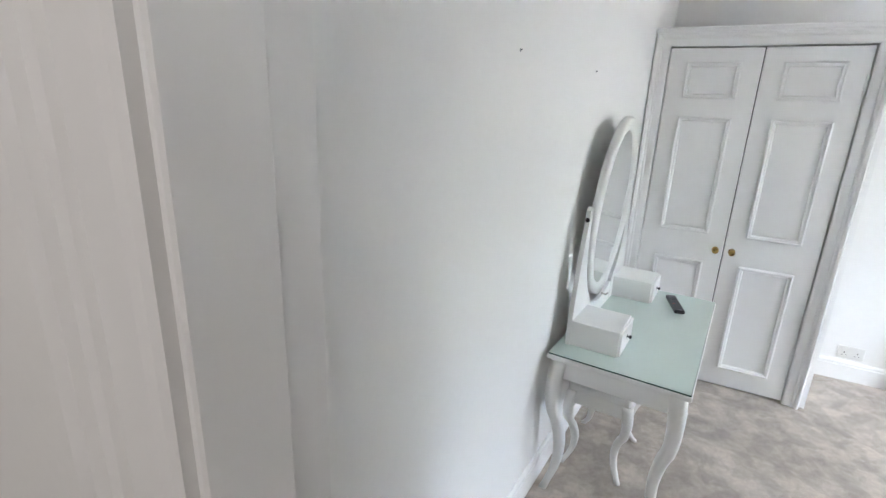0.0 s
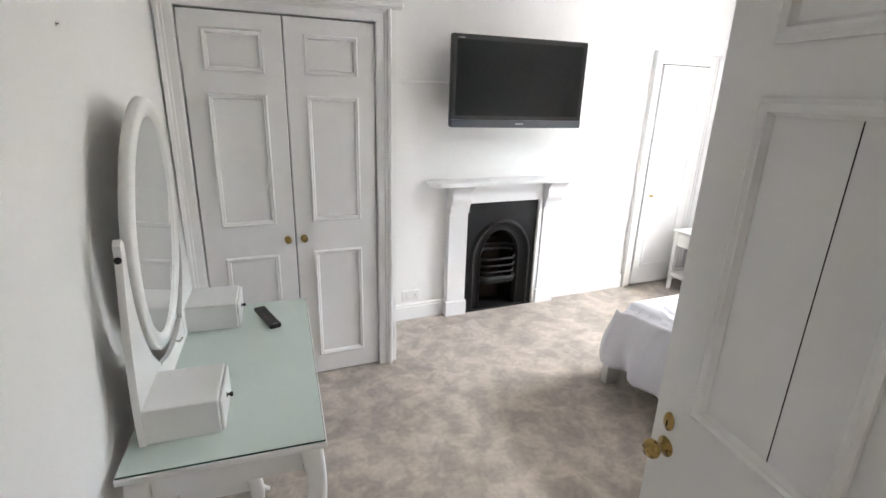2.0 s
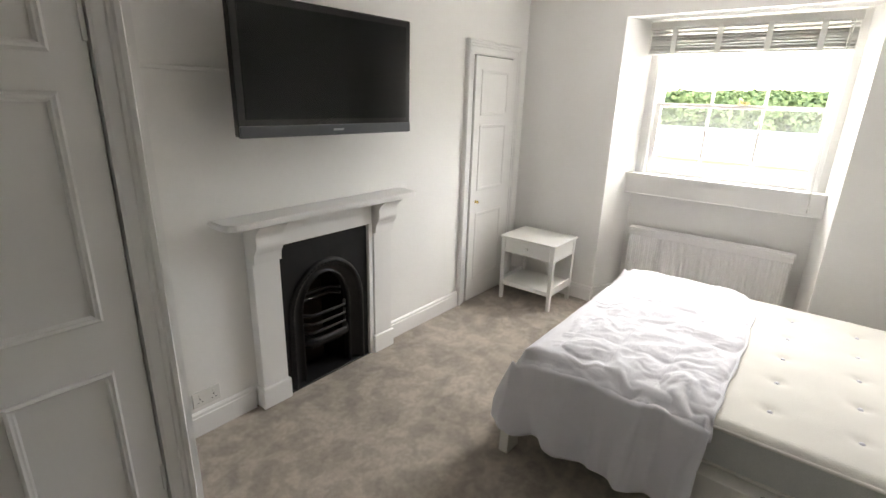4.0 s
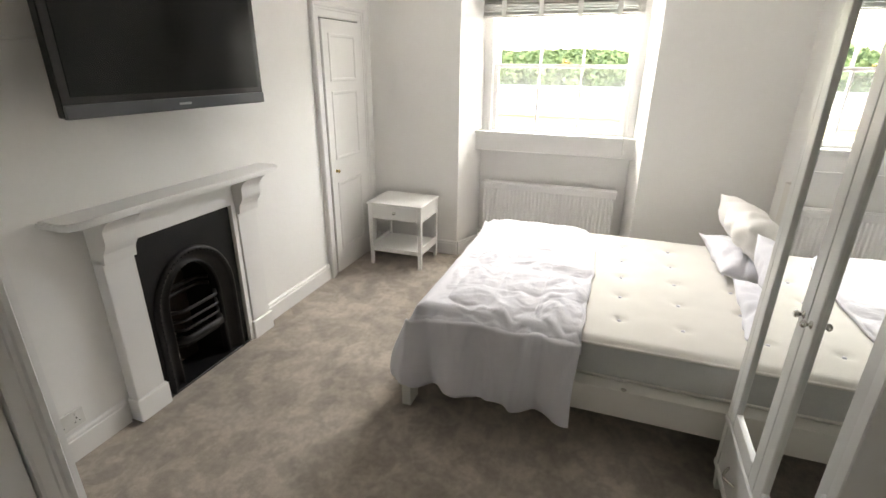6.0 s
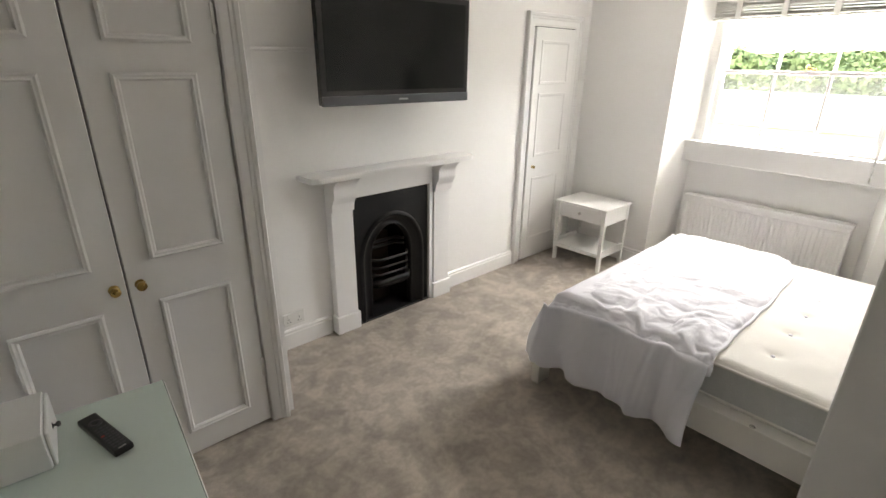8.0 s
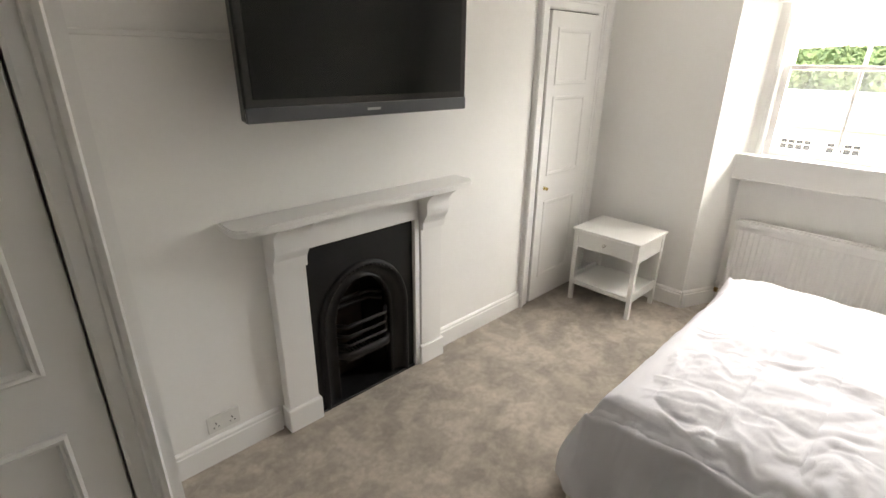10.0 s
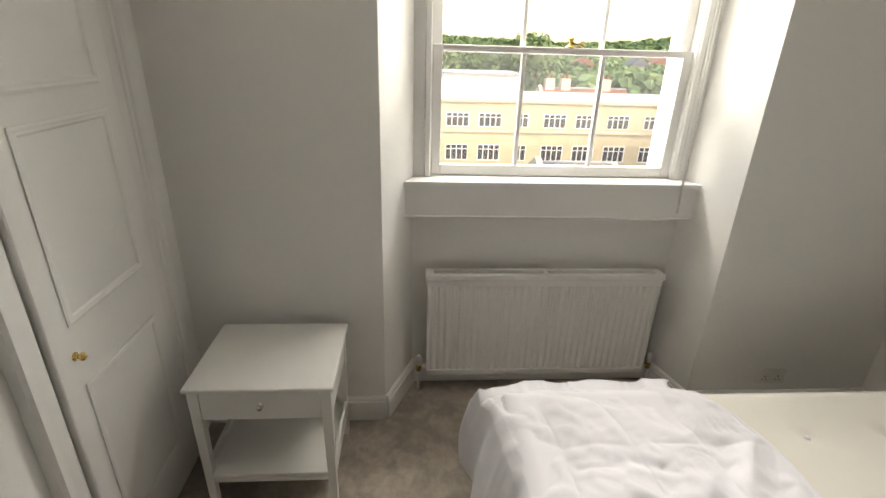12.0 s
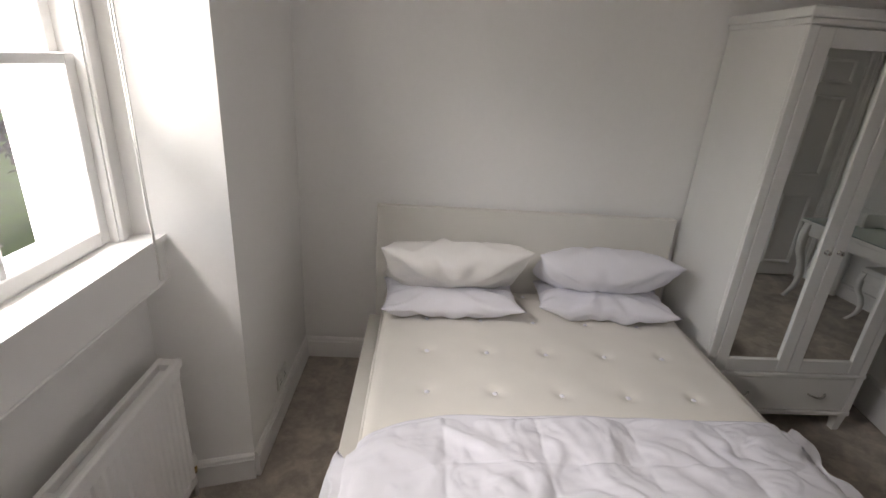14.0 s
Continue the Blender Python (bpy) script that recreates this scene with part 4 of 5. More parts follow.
def pillow(name, m, hw, hd, th, seed, mat_, label):
    """A cushion with pinched corners and gathered wrinkles."""
    bm = bmesh.new()
    n = 44
    sides = []
    for sgn in (1, -1):
        g = []
        for i in range(n + 1):
            r = []
            for j in range(n + 1):
                u, v = 2 * i / n - 1, 2 * j / n - 1
                prof = max(0.0, (1 - abs(u) ** 2.6)) ** 0.55 * max(0.0, (1 - abs(v) ** 2.6)) ** 0.55
                x = hw * u * (1 - 0.07 * (1 - abs(v) ** 2) * abs(u) ** 3)
                y = hd * v * (1 - 0.10 * (1 - abs(u) ** 2) * abs(v) ** 3)
                rad_ = max(abs(u), abs(v))
                ang = math.atan2(v, u)
                wr = 0.022 * noise.noise((ang * 3.5, rad_ * 1.2, seed)) * rad_ * 2 + 0.016 * (0.3 - abs(noise.noise((x * 4 + seed, y * 9, seed * 1.7)))) + 0.006 * noise.noise((x * 18, y * 16, seed))
                z = sgn * (th * prof) + (wr * min(1.0, prof * 2.5)) + 0.014 * noise.noise((x * 3, y * 3, seed + 4)) + 0.02 * (u * u * v * v)
                r.append(bm.verts.new((x, y, z)))
            g.append(r)
        sides.append(g)
        for i in range(n):
            for j in range(n):
                bm.faces.new((g[i][j], g[i + 1][j], g[i + 1][j + 1], g[i][j + 1]))
    bmesh.ops.remove_doubles(bm, verts=list(bm.verts), dist=0.0008)
    bmesh.ops.recalc_face_normals(bm, faces=list(bm.faces))
    ob = mesh_object(name, bm, mat_, True)
    ob.matrix_world = m
    return tagged(ob, label, "pillow", "pillows on the bed")


pillow("pillow", pose(4.255, 1.985, 0.605, 4, 0, 2), 0.37, 0.215, 0.072, 1.0, COTTON, "flat white pillow underneath on the mattress")
pillow("pillow", pose(4.245, 1.945, 0.765, 40, 0, 2), 0.385, 0.235, 0.115, 2.2, PILLOW, "creased cream pillow leaning on the headboard")
pillow("pillow", pose(3.425, 1.965, 0.608, 4, 0, -6), 0.365, 0.21, 0.075, 3.1, COTTON, "quilted white pillow underneath beside the wardrobe")
pillow("pillow", pose(3.440, 1.935, 0.765, 34, 0, -7), 0.365, 0.225, 0.115, 4.7, COTTON, "crumpled white pillow propped on another")

# ---- bedside table ----
ns = thing("bedside_table", "white painted bedside table with a drawer and open shelf", "bedside table")
nx0, nx1, ny0, ny1 = 4.612, 5.055, 4.335, 4.868
part("tabletop", one(nx0, nx1, ny0, ny1, 0.573, 0.592, bevel=0.006, seg=2), FURN, ns)
for x in (nx0 + 0.012, nx1 - 0.052):
    for y in (ny0 + 0.012, ny1 - 0.05):
        lg = bmesh.new()
        prism(lg, [(0, 0), (0.038, 0), (0.038, 0.038), (0, 0.038)], 0, 0.573)
        for v in lg.verts:
            if v.co.z < 0.01:
                v.co.x = 0.019 + (v.co.x - 0.019) * 0.75
                v.co.y = 0.019 + (v.co.y - 0.019) * 0.75
            v.co += Vector((x, y, 0))
        part("leg", lg, FURN, ns)
part("drawer_front", one(nx0 + 0.014, nx0 + 0.03, ny0 + 0.052, ny1 - 0.052, 0.445, 0.568, bevel=0.003), FURN, ns)
part("knob", lathe(bmesh.new(), knob_profile(0.0105), pose(nx0 + 0.014, (ny0 + ny1) / 2, 0.51, 0, -90, 0)), CHROME, ns, "small metal knob", True)
for y in (ny0 + 0.016, ny1 - 0.03):
    part("side_panel", one(nx0 + 0.05, nx1 - 0.052, y, y + 0.014, 0.44, 0.572), FURN, ns)
    part("shelf_rail", one(nx0 + 0.05, nx1 - 0.052, y, y + 0.014, 0.135, 0.205, bevel=0.002), FURN, ns)
part("back_panel", one(nx1 - 0.036, nx1 - 0.02, ny0 + 0.05, ny1 - 0.05, 0.44, 0.572), FURN, ns)
part("drawer_bottom", one(nx0 + 0.03, nx1 - 0.036, ny0 + 0.03, ny1 - 0.03, 0.44, 0.45), FURN, ns)
part("shelf", one(nx0 + 0.015, nx1 - 0.02, ny0 + 0.028, ny1 - 0.028, 0.155, 0.172, bevel=0.002), FURN, ns)
part("shelf_edge", one(nx0 + 0.012, nx0 + 0.024, ny0 + 0.05, ny1 - 0.05, 0.135, 0.155, bevel=0.002), FURN, ns)

# ---- wardrobe ----
wr = thing("wardrobe", "white wardrobe with two mirrored doors and a low drawer", "wardrobe", Matrix.Translation((2.925, 2.245, 0)) @ Matrix.Rotation(radians(0.3), 4, "Z") @ Matrix.Translation((-2.925, -2.245, 0)))
wx0, wx1, wy0, wy1 = 2.035, 2.925, 1.69, 2.245
bd = bmesh.new()
box(bd, wx0, wx1, wy0, wy1 - 0.022, 0.11, 2.02, bevel=0.003)
part("body", bd, FURN, wr)
part("cornice", one(wx0 - 0.02, wx1 + 0.02, wy0, wy1 + 0.02, 2.045, 2.085, bevel=0.008, seg=2), FURN, wr)
part("cornice_mould", one(wx0 - 0.010, wx1 + 0.010, wy0, wy1 + 0.008, 2.018, 2.046, bevel=0.006), FURN, wr)
for x in (wx0 + 0.002, wx1 - 0.052):
    for y in (wy0 + 0.004, wy1 - 0.056):
        lg = bmesh.new()
        prism(lg, [(0, 0), (0.05, 0), (0.05, 0.05), (0, 0.05)], 0, 0.108)
        for v in lg.verts:
            if v.co.z < 0.01:
                v.co.x, v.co.y = 0.025 + (v.co.x - 0.025) * 0.7, 0.025 + (v.co.y - 0.025) * 0.7
            v.co += Vector((x, y, 0))
        part("foot", lg, FURN, wr)
part("base_rail", one(wx0 - 0.004, wx1 + 0.004, wy1 - 0.022, wy1 + 0.004, 0.108, 0.135, bevel=0.004), FURN, wr)
dr = part("drawer", one(wx0 + 0.045, wx1 - 0.045, wy1 - 0.022, wy1 - 0.002, 0.140, 0.345, bevel=0.003), FURN, wr)
part("drawer_ledge", one(wx0 - 0.002, wx1 + 0.002, wy1 - 0.022, wy1 + 0.006, 0.350, 0.375, bevel=0.004), FURN, wr)
for x in (wx0, wx1 - 0.043):
    part("corner_post", one(x, x + 0.043, wy1 - 0.022, wy1, 0.11, 2.018, bevel=0.003), FURN, wr)
for cx in (wx0 + 0.23, wx1 - 0.23):
    hpts = [(cx - 0.05 + 0.1 * i / 8, wy1 - 0.002 + 0.028 * math.sin(math.pi * i / 8), 0.245 - 0.006 * math.sin(math.pi * i / 8)) for i in range(9)]
    part("handle", tube(bmesh.new(), hpts, 0.0055, 8), CHROME, dr, "curved nickel handle")
mid_x = (wx0 + wx1) / 2
for a, b, kside in ((wx0 + 0.046, mid_x - 0.002, 1), (mid_x + 0.002, wx1 - 0.046, -1)):
    fm = bmesh.new()
    z0, z1, st = 0.38, 2.012, 0.062
    box(fm, a, a + st, wy1 - 0.020, wy1 + 0.002, z0, z1, bevel=0.003)
    box(fm, b - st, b, wy1 - 0.020, wy1 + 0.002, z0, z1, bevel=0.003)
    box(fm, a + st, b - st, wy1 - 0.020, wy1 + 0.002, z0, z0 + 0.075, bevel=0.003)
    box(fm, a + st, b - st, wy1 - 0.020, wy1 + 0.002, z1 - 0.075, z1, bevel=0.003)
    do = part("door", fm, FURN, wr)
    part("mirror_glass", one(a + st - 0.002, b - st + 0.002, wy1 - 0.017, wy1 - 0.010, z0 + 0.073, z1 - 0.073), MIRROR, do, "full-length mirror")
    kx = b - 0.03 if kside > 0 else a + 0.03
    part("knob", lathe(bmesh.new(), knob_profile(0.0115), pose(kx, wy1 + 0.002, 1.06, -90, 0, 0)), CHROME, do, "nickel knob", True)

# ---- dressing table ----
VROT = pose(0.462, 2.955, 0, 0, 0, 85.6)       # local x runs along the wall, local -y out into the room
van = thing("dressing_table", "white dressing table with curved legs, glass top and drawers", "dressing table", VROT)
VL, VD, VZ = 1.125, 0.575, 0.728
part("tabletop", one(0.0, VL, -VD, -0.0, VZ - 0.030, VZ - 0.006, bevel=0.006, seg=2), FURN, van)
tg = part("glass_top", one(0.006, VL - 0.006, -VD + 0.006, -0.006, VZ - 0.0055, VZ, bevel=0.0015), TABLEGLASS, van, "greenish tinted glass sheet")
ge = bmesh.new()
box(ge, 0.004, VL - 0.004, -VD + 0.004, -VD + 0.0055, VZ - 0.0055, VZ - 0.0005)
box(ge, 0.004, 0.0055, -VD + 0.0055, -0.0055, VZ - 0.0055, VZ - 0.0005)
part("glass_edge", ge, GLASSEDGE, tg)


def cabriole(x, y, h, sx, sy, top=0.05, foot=0.022):
    """A curved leg that bows out at the knee and sweeps in to a small foot."""
    bm = bmesh.new()
    rings = []
    n = 22
    for i in range(n + 1):
        t = i / n                     # 0 at the top
        z = h * (1 - t)
        w = top * (1 - t) ** 0.7 * 0.55 + foot * (0.9 + 0.4 * (t > 0.96)) * 0.9 + 0.006
        o = 0.014 * math.sin(math.pi * min(1.0, t / 0.45)) - 0.030 * math.sin(math.pi * max(0.0, t - 0.40) / 0.60) + 0.012 * max(0.0, t - 0.85) / 0.15
        cx, cy = x + sx * o, y + sy * o
        rings.append([bm.verts.new((cx + a * w / 2, cy + b * w / 2, z)) for a, b in ((-1, -0.7), (-0.7, -1), (0.7, -1), (1, -0.7), (1, 0.7), (0.7, 1), (-0.7, 1), (-1, 0.7))])
    fs = []
    for a, b in zip(rings, rings[1:]):
        for k in range(8):
            fs.append(bm.faces.new((a[k], a[(k + 1) % 8], b[(k + 1) % 8], b[k])))
    for f in fs:
        f.smooth = True
    bm.faces.new(rings[0])
    bm.faces.new(rings[-1])
    bmesh.ops.recalc_face_normals(bm, faces=list(bm.faces))
    return bm


for x, sx in ((0.055, -1), (VL - 0.055, 1)):
    for y, sy in ((-0.05, 1), (-VD + 0.05, -1)):
        part("leg", cabriole(x, y, VZ - 0.03, sx, sy, top=0.075, foot=0.026), FURN, van)
for y in (-0.045, -VD + 0.04):
    part("apron", one(0.085, VL - 0.085, y - 0.010, y + 0.010, VZ - 0.135, VZ - 0.031, bevel=0.002), FURN, van)
for x in (0.045, VL - 0.045):
    part("apron", one(x - 0.010, x + 0.010, -VD + 0.075, -0.075, VZ - 0.125, VZ - 0.031, bevel=0.002), FURN, van)
part("drawer_front", one(0.22, VL - 0.22, -VD + 0.026, -VD + 0.031, VZ - 0.12, VZ - 0.045, bevel=0.002), FURN, van)
for a in (0.125, 0.855):
    bx = part("drawer_box", one(a, a + 0.225, -0.265, -0.045, VZ + 0.001, VZ + 0.118, bevel=0.003), FURN, van, "small white drawer box")
    part("drawer_front", one(a + 0.004, a + 0.221, -0.276, -0.266, VZ + 0.005, VZ + 0.112, bevel=0.003), FURN, bx)
    part("knob", lathe(bmesh.new(), knob_profile(0.0085), pose(a + 0.1125, -0.276, VZ + 0.062, 90, 0, 0), 14), DARKMETAL, bx, "small black knob", True)
# mirror stand: two shaped boards, a low rail and an oval mirror
MCX, MCZ, MY = 0.60, VZ + 0.545, -0.05
for s in (-1, 1):
    pr = [(s * 0.48, VZ), (s * 0.48, VZ + 0.09)]
    for i in range(9):
        t = i / 8
        pr.append((s * (0.48 - 0.085 * t ** 1.5), VZ + 0.09 + 0.47 * t))
    pr += [(s * 0.392, VZ + 0.60), (s * 0.375, VZ + 0.615), (s * 0.358, VZ + 0.60), (s * 0.36, VZ + 0.55)]
    for i in range(11):
        t = i / 10
        pr.append((s * (0.365 - 0.165 * t ** 2.2), VZ + 0.53 - 0.41 * t ** 0.75))
    pr += [(s * 0.20, VZ)]
    bm = prism(bmesh.new(), [(MCX + a, b) for a, b in pr], MY - 0.010, MY + 0.010, axis="y")
    part("mirror_post", bm, FURN, van)
    part("pivot", lathe(bmesh.new(), [(0, 0), (0.010, 0), (0.010, 0.006), (0, 0.008)], pose(MCX + s * 0.395, MY, VZ + 0.56, 0, 90 * s, 0), 12), DARKMETAL, van, "black pivot screw", True)
rl = [(MCX - 0.205, VZ), (MCX - 0.205, VZ + 0.12)] + [(MCX - 0.20 + 0.40 * i / 16, VZ + 0.075 + 0.045 * abs(2 * i / 16 - 1) ** 2 - 0.02 * (i in (0, 16))) for i in range(17)] + [(MCX + 0.205, VZ + 0.12), (MCX + 0.205, VZ)]
part("back_rail", prism(bmesh.new(), rl, MY - 0.009, MY + 0.009, axis="y"), FURN, van)
ov = bmesh.new()
HA, HB, N = 0.335, 0.445, 72
prof = [(0.0, 0.012), (0.0, -0.012), (-0.012, -0.020), (-0.045, -0.020), (-0.052, -0.014), (-0.062, -0.012), (-0.064, 0.012)]
rings = []
for i in range(N):
    a = 2 * math.pi * i / N
    rings.append([ov.verts.new(((HA + o) * math.cos(a), y, (HB + o) * math.sin(a))) for o, y in prof])
for i in range(N):
    p, q = rings[i], rings[(i + 1) % N]
    for k in range(len(prof)):
        f = ov.faces.new((p[k], q[k], q[(k + 1) % len(prof)], p[(k + 1) % len(prof)]))
        f.smooth = True
bmesh.ops.recalc_face_normals(ov, faces=list(ov.faces))
tilt = pose(MCX, MY - 0.004, MCZ, 3.0, 0, 0)
bmesh.ops.transform(ov, matrix=tilt, verts=list(ov.verts))
mf = part("mirror_frame", ov, FURN, van, "white oval mirror frame")
mg = prism(bmesh.new(), [((HA - 0.062) * math.cos(2 * math.pi * i / N), (HB - 0.062) * math.sin(2 * math.pi * i / N)) for i in range(N)], -0.010, 0.004, axis="y")
bmesh.ops.transform(mg, matrix=tilt, verts=list(mg.verts))
part("mirror_glass", mg, MIRROR, mf, "clear mirror glass")
part("hook", tube(bmesh.new(), [(MCX, MY - 0.01, VZ + 0.098), (MCX + 0.01, MY - 0.03, VZ + 0.09), (MCX + 0.02, MY - 0.04, VZ + 0.1)], 0.004, 6), CHROME, van)

# ---- stool under the table ----
st = thing("stool", "white stool with curved legs pushed under the dressing table", "stool", pose(0.690, 3.395, 0, 0, 0, 85.6))
part("seat", one(-0.205, 0.205, -0.15, 0.15, 0.425, 0.470, bevel=0.012, seg=2), FURN, st)
for y in (-0.135, 0.135):
    part("seat_rail", one(-0.18, 0.18, y - 0.008, y + 0.008, 0.355, 0.426, bevel=0.002), FURN, st)
for x in (-0.185, 0.185):
    part("seat_rail", one(x - 0.008, x + 0.008, -0.12, 0.12, 0.355, 0.426, bevel=0.002), FURN, st)
for x, sx in ((-0.18, -1), (0.18, 1)):
    for y, sy in ((-0.128, -1), (0.128, 1)):
        part("leg", cabriole(x, y, 0.426, sx, sy, top=0.05, foot=0.018), FURN, st)

# ---- remote control ----
rc = thing("remote_control", "black television remote lying on the glass top", "remote control", pose(0.918, 3.835, VZ, 0, 0, 15.0))
part("case", one(-0.026, 0.026, -0.115, 0.115, 0.0008, 0.022, bevel=0.006, seg=2), PLASTIC, rc)
for r in range(9):
    for c in range(3):
        z = 0.0215
        part("button", one(-0.017 + 0.0125 * c, -0.008 + 0.0125 * c, -0.095 + 0.014 * r, -0.087 + 0.014 * r, z, z + 0.002, bevel=0.0008), REDMARK if (r, c) == (5, 0) else RUBBERGREY, rc)
part("control_ring", lathe(bmesh.new(), [(0.009, 0), (0.018, 0), (0.018, 0.003), (0.009, 0.003), (0.009, 0)], pose(0, 0.055, 0.0215), 20), RUBBERGREY, rc)
part("maker_mark", one(-0.010, 0.010, -0.108, -0.103, 0.0215, 0.0225), GREYMARK, rc)


# ---- outside the window ----
GZ = -16.0
gr = bmesh.new()
NG = 56
ext = 1500.0


def land(x, y):
    """Ground that rises into a wooded hill beyond the houses."""
    d = math.hypot(x - 5, y - 4)
    az = math.degrees(math.atan2(y - 4, max(1e-3, x - 5))) if x > 5 else 90.0
    up = max(0.0, min(1.0, (d - 150) / 420))
    crest = 30 * math.exp(-((az + 40) / 13.0) ** 2) + 11 * math.exp(-((az - 6) / 22) ** 2)
    return GZ + (up * up * (3 - 2 * up)) * (crest + 10.5) + (1.6 * noise.noise((x * 0.012, y * 0.012, 0)) if d > 150 else 0)


def warp(i):
    u = 2 * i / NG - 1
    return ext * (abs(u) ** 1.8) * (1 if u > 0 else -1)


gv = [[gr.verts.new((5 + warp(i), 4 + warp(j), land(5 + warp(i), 4 + warp(j)))) for j in range(NG + 1)] for i in range(NG + 1)]
for i in range(NG):
    for j in range(NG):
        gr.faces.new((gv[i][j], gv[i + 1][j], gv[i + 1][j + 1], gv[i][j + 1]))
structure("ground", gr, GRASS, "grass land rising to a distant hill", "ground")
structure("pavement", one(12, 30.5, -60, 12, GZ + 0.3, GZ + 0.45), PAVING, "pale paved yards between the houses", "pavement")
# the lower part of the own house under the window
structure("wall_outer", one(5.45, 5.70, -3, 9, GZ, -0.2), CREAM, "pale stone outer wall of the house", "wall")


def window_unit(parent, y, z, w, h, x, lights=3, name="window"):
    wn_ = part(name, one(x - 0.02, x + 0.10, y - w / 2, y + w / 2, z, z + h), DARKWIN, parent, "dark glass in a white frame")
    f = bmesh.new()
    box(f, x - 0.09, x - 0.021, y - w / 2, y + w / 2, z, z + 0.09)
    box(f, x - 0.09, x - 0.021, y - w / 2, y + w / 2, z + h - 0.09, z + h)
    box(f, x - 0.085, x - 0.021, y - w / 2, y + w / 2, z + h * 0.68, z + h * 0.68 + 0.07)
    for k in range(lights + 1):
        yy = y - w / 2 + w * k / lights
        box(f, x - 0.09, x - 0.021, yy - 0.05, yy + 0.05, z, z + h)
    part("frame", f, FRAMEWHITE, wn_)
    return wn_


# long stone building with a flat roof
fb = thing("stone_building", "long yellow stone building with two rows of windows", "building")
FX, RZ = 60.0, -4.0
part("wall", one(FX, FX + 14, -38, 40, GZ, RZ), BATHSTONE, fb)
part("coping", one(FX - 0.25, FX + 0.1, -38, 40, RZ - 0.05, RZ + 0.25), CREAM, fb)
part("string_course", one(FX - 0.18, FX, -38, 40, -7.45, -7.2), CREAM, fb)
part("roof", one(FX + 0.3, FX + 13.8, -37.5, 39.5, RZ, RZ + 0.12), LEAD, fb)
for z0, h in ((-6.85, 1.6), (-10.75, 1.9), (-14.6, 1.9)):
    y = 36.8
    k = 0
    while y > -36:
        window_unit(fb, y, z0, 2.6 if k % 4 else 1.3, h, FX, 4 if k % 4 else 2)
        y -= 3.8
        k += 1
part("attic_wall", one(FX + 5, FX + 12, -9, 39, RZ + 0.12, RZ + 2.6), WHITEWALL, fb, "white rendered set-back top storey")
part("attic_roof", one(FX + 4.6, FX + 12.4, -9.4, 39.4, RZ + 2.6, RZ + 2.85), LEAD, fb)
for z in (RZ + 0.65, RZ + 1.1):
    part("roof_rail", one(FX + 0.5, FX + 0.56, -37, 39, z, z + 0.06), FRAMEWHITE, fb)
y = 39.0
while y > -37:
    part("rail_post", one(FX + 0.5, FX + 0.56, y, y + 0.06, RZ, RZ + 1.15), FRAMEWHITE, fb)
    y -= 2.0


def slates(bm, x0, z0, x1, z1, y0, y1, rows, w, lift=0.03):
    """Overlapping courses of slates up a slope from the eave to the ridge."""
    for r in range(rows):
        t0, t1 = r / rows, min(1.0, (r + 1.25) / rows)
        xa, za, xb, zb = x0 + (x1 - x0) * t0, z0 + (z1 - z0) * t0, x0 + (x1 - x0) * t1, z0 + (z1 - z0) * t1
        y = y0 - (w / 2 if r % 2 else 0)
        while y < y1:
            a, b = max(y, y0), min(y + w - 0.02, y1)
            if b > a:
                u = 0.015 * random.random()
                q = [bm.verts.new(c) for c in ((xa, a, za + lift + u), (xa, b, za + lift + u), (xb, b, zb + u * 0.5), (xb, a, zb + u * 0.5))]
                q2 = [bm.verts.new(c) for c in ((xa, a, za), (xa, b, za))]
                bm.faces.new(q)
                bm.faces.new((q2[0], q2[1], q[1], q[0]))
            y += w
    return bm


def skylight(parent, x0, z0, x1, z1, y0, y1, glass):
    dz = 0.10
    s = bmesh.new()
    for (a, b, c, d) in ((0, 1, 0, 0.13), (0, 1, 0.87, 1), (0, 0.14, 0.13, 0.87), (0.86, 1, 0.13, 0.87)):
        vs_ = []
        for u, v in ((a, c), (b, c), (b, d), (a, d)):
            vs_.append((x0 + (x1 - x0) * u, y0 + (y1 - y0) * v, z0 + (z1 - z0) * u))
        lo_ = [s.verts.new((p[0], p[1], p[2] + 0.02)) for p in vs_]
        hi_ = [s.verts.new((p[0], p[1], p[2] + 0.16)) for p in vs_]
        s.faces.new(hi_)
        for k in range(4):
            s.faces.new((lo_[k], lo_[(k + 1) % 4], hi_[(k + 1) % 4], hi_[k]))
    bmesh.ops.recalc_face_normals(s, faces=list(s.faces))
    so = part("skylight", s, FRAMEWHITE, parent, "white framed roof light")
    g = bmesh.new()
    g.faces.new([g.verts.new(c) for c in ((x0, y0, z0 + dz), (x0, y1, z0 + dz), (x1, y1, z1 + dz), (x1, y0, z1 + dz))])
    part("pane", g, glass, so)


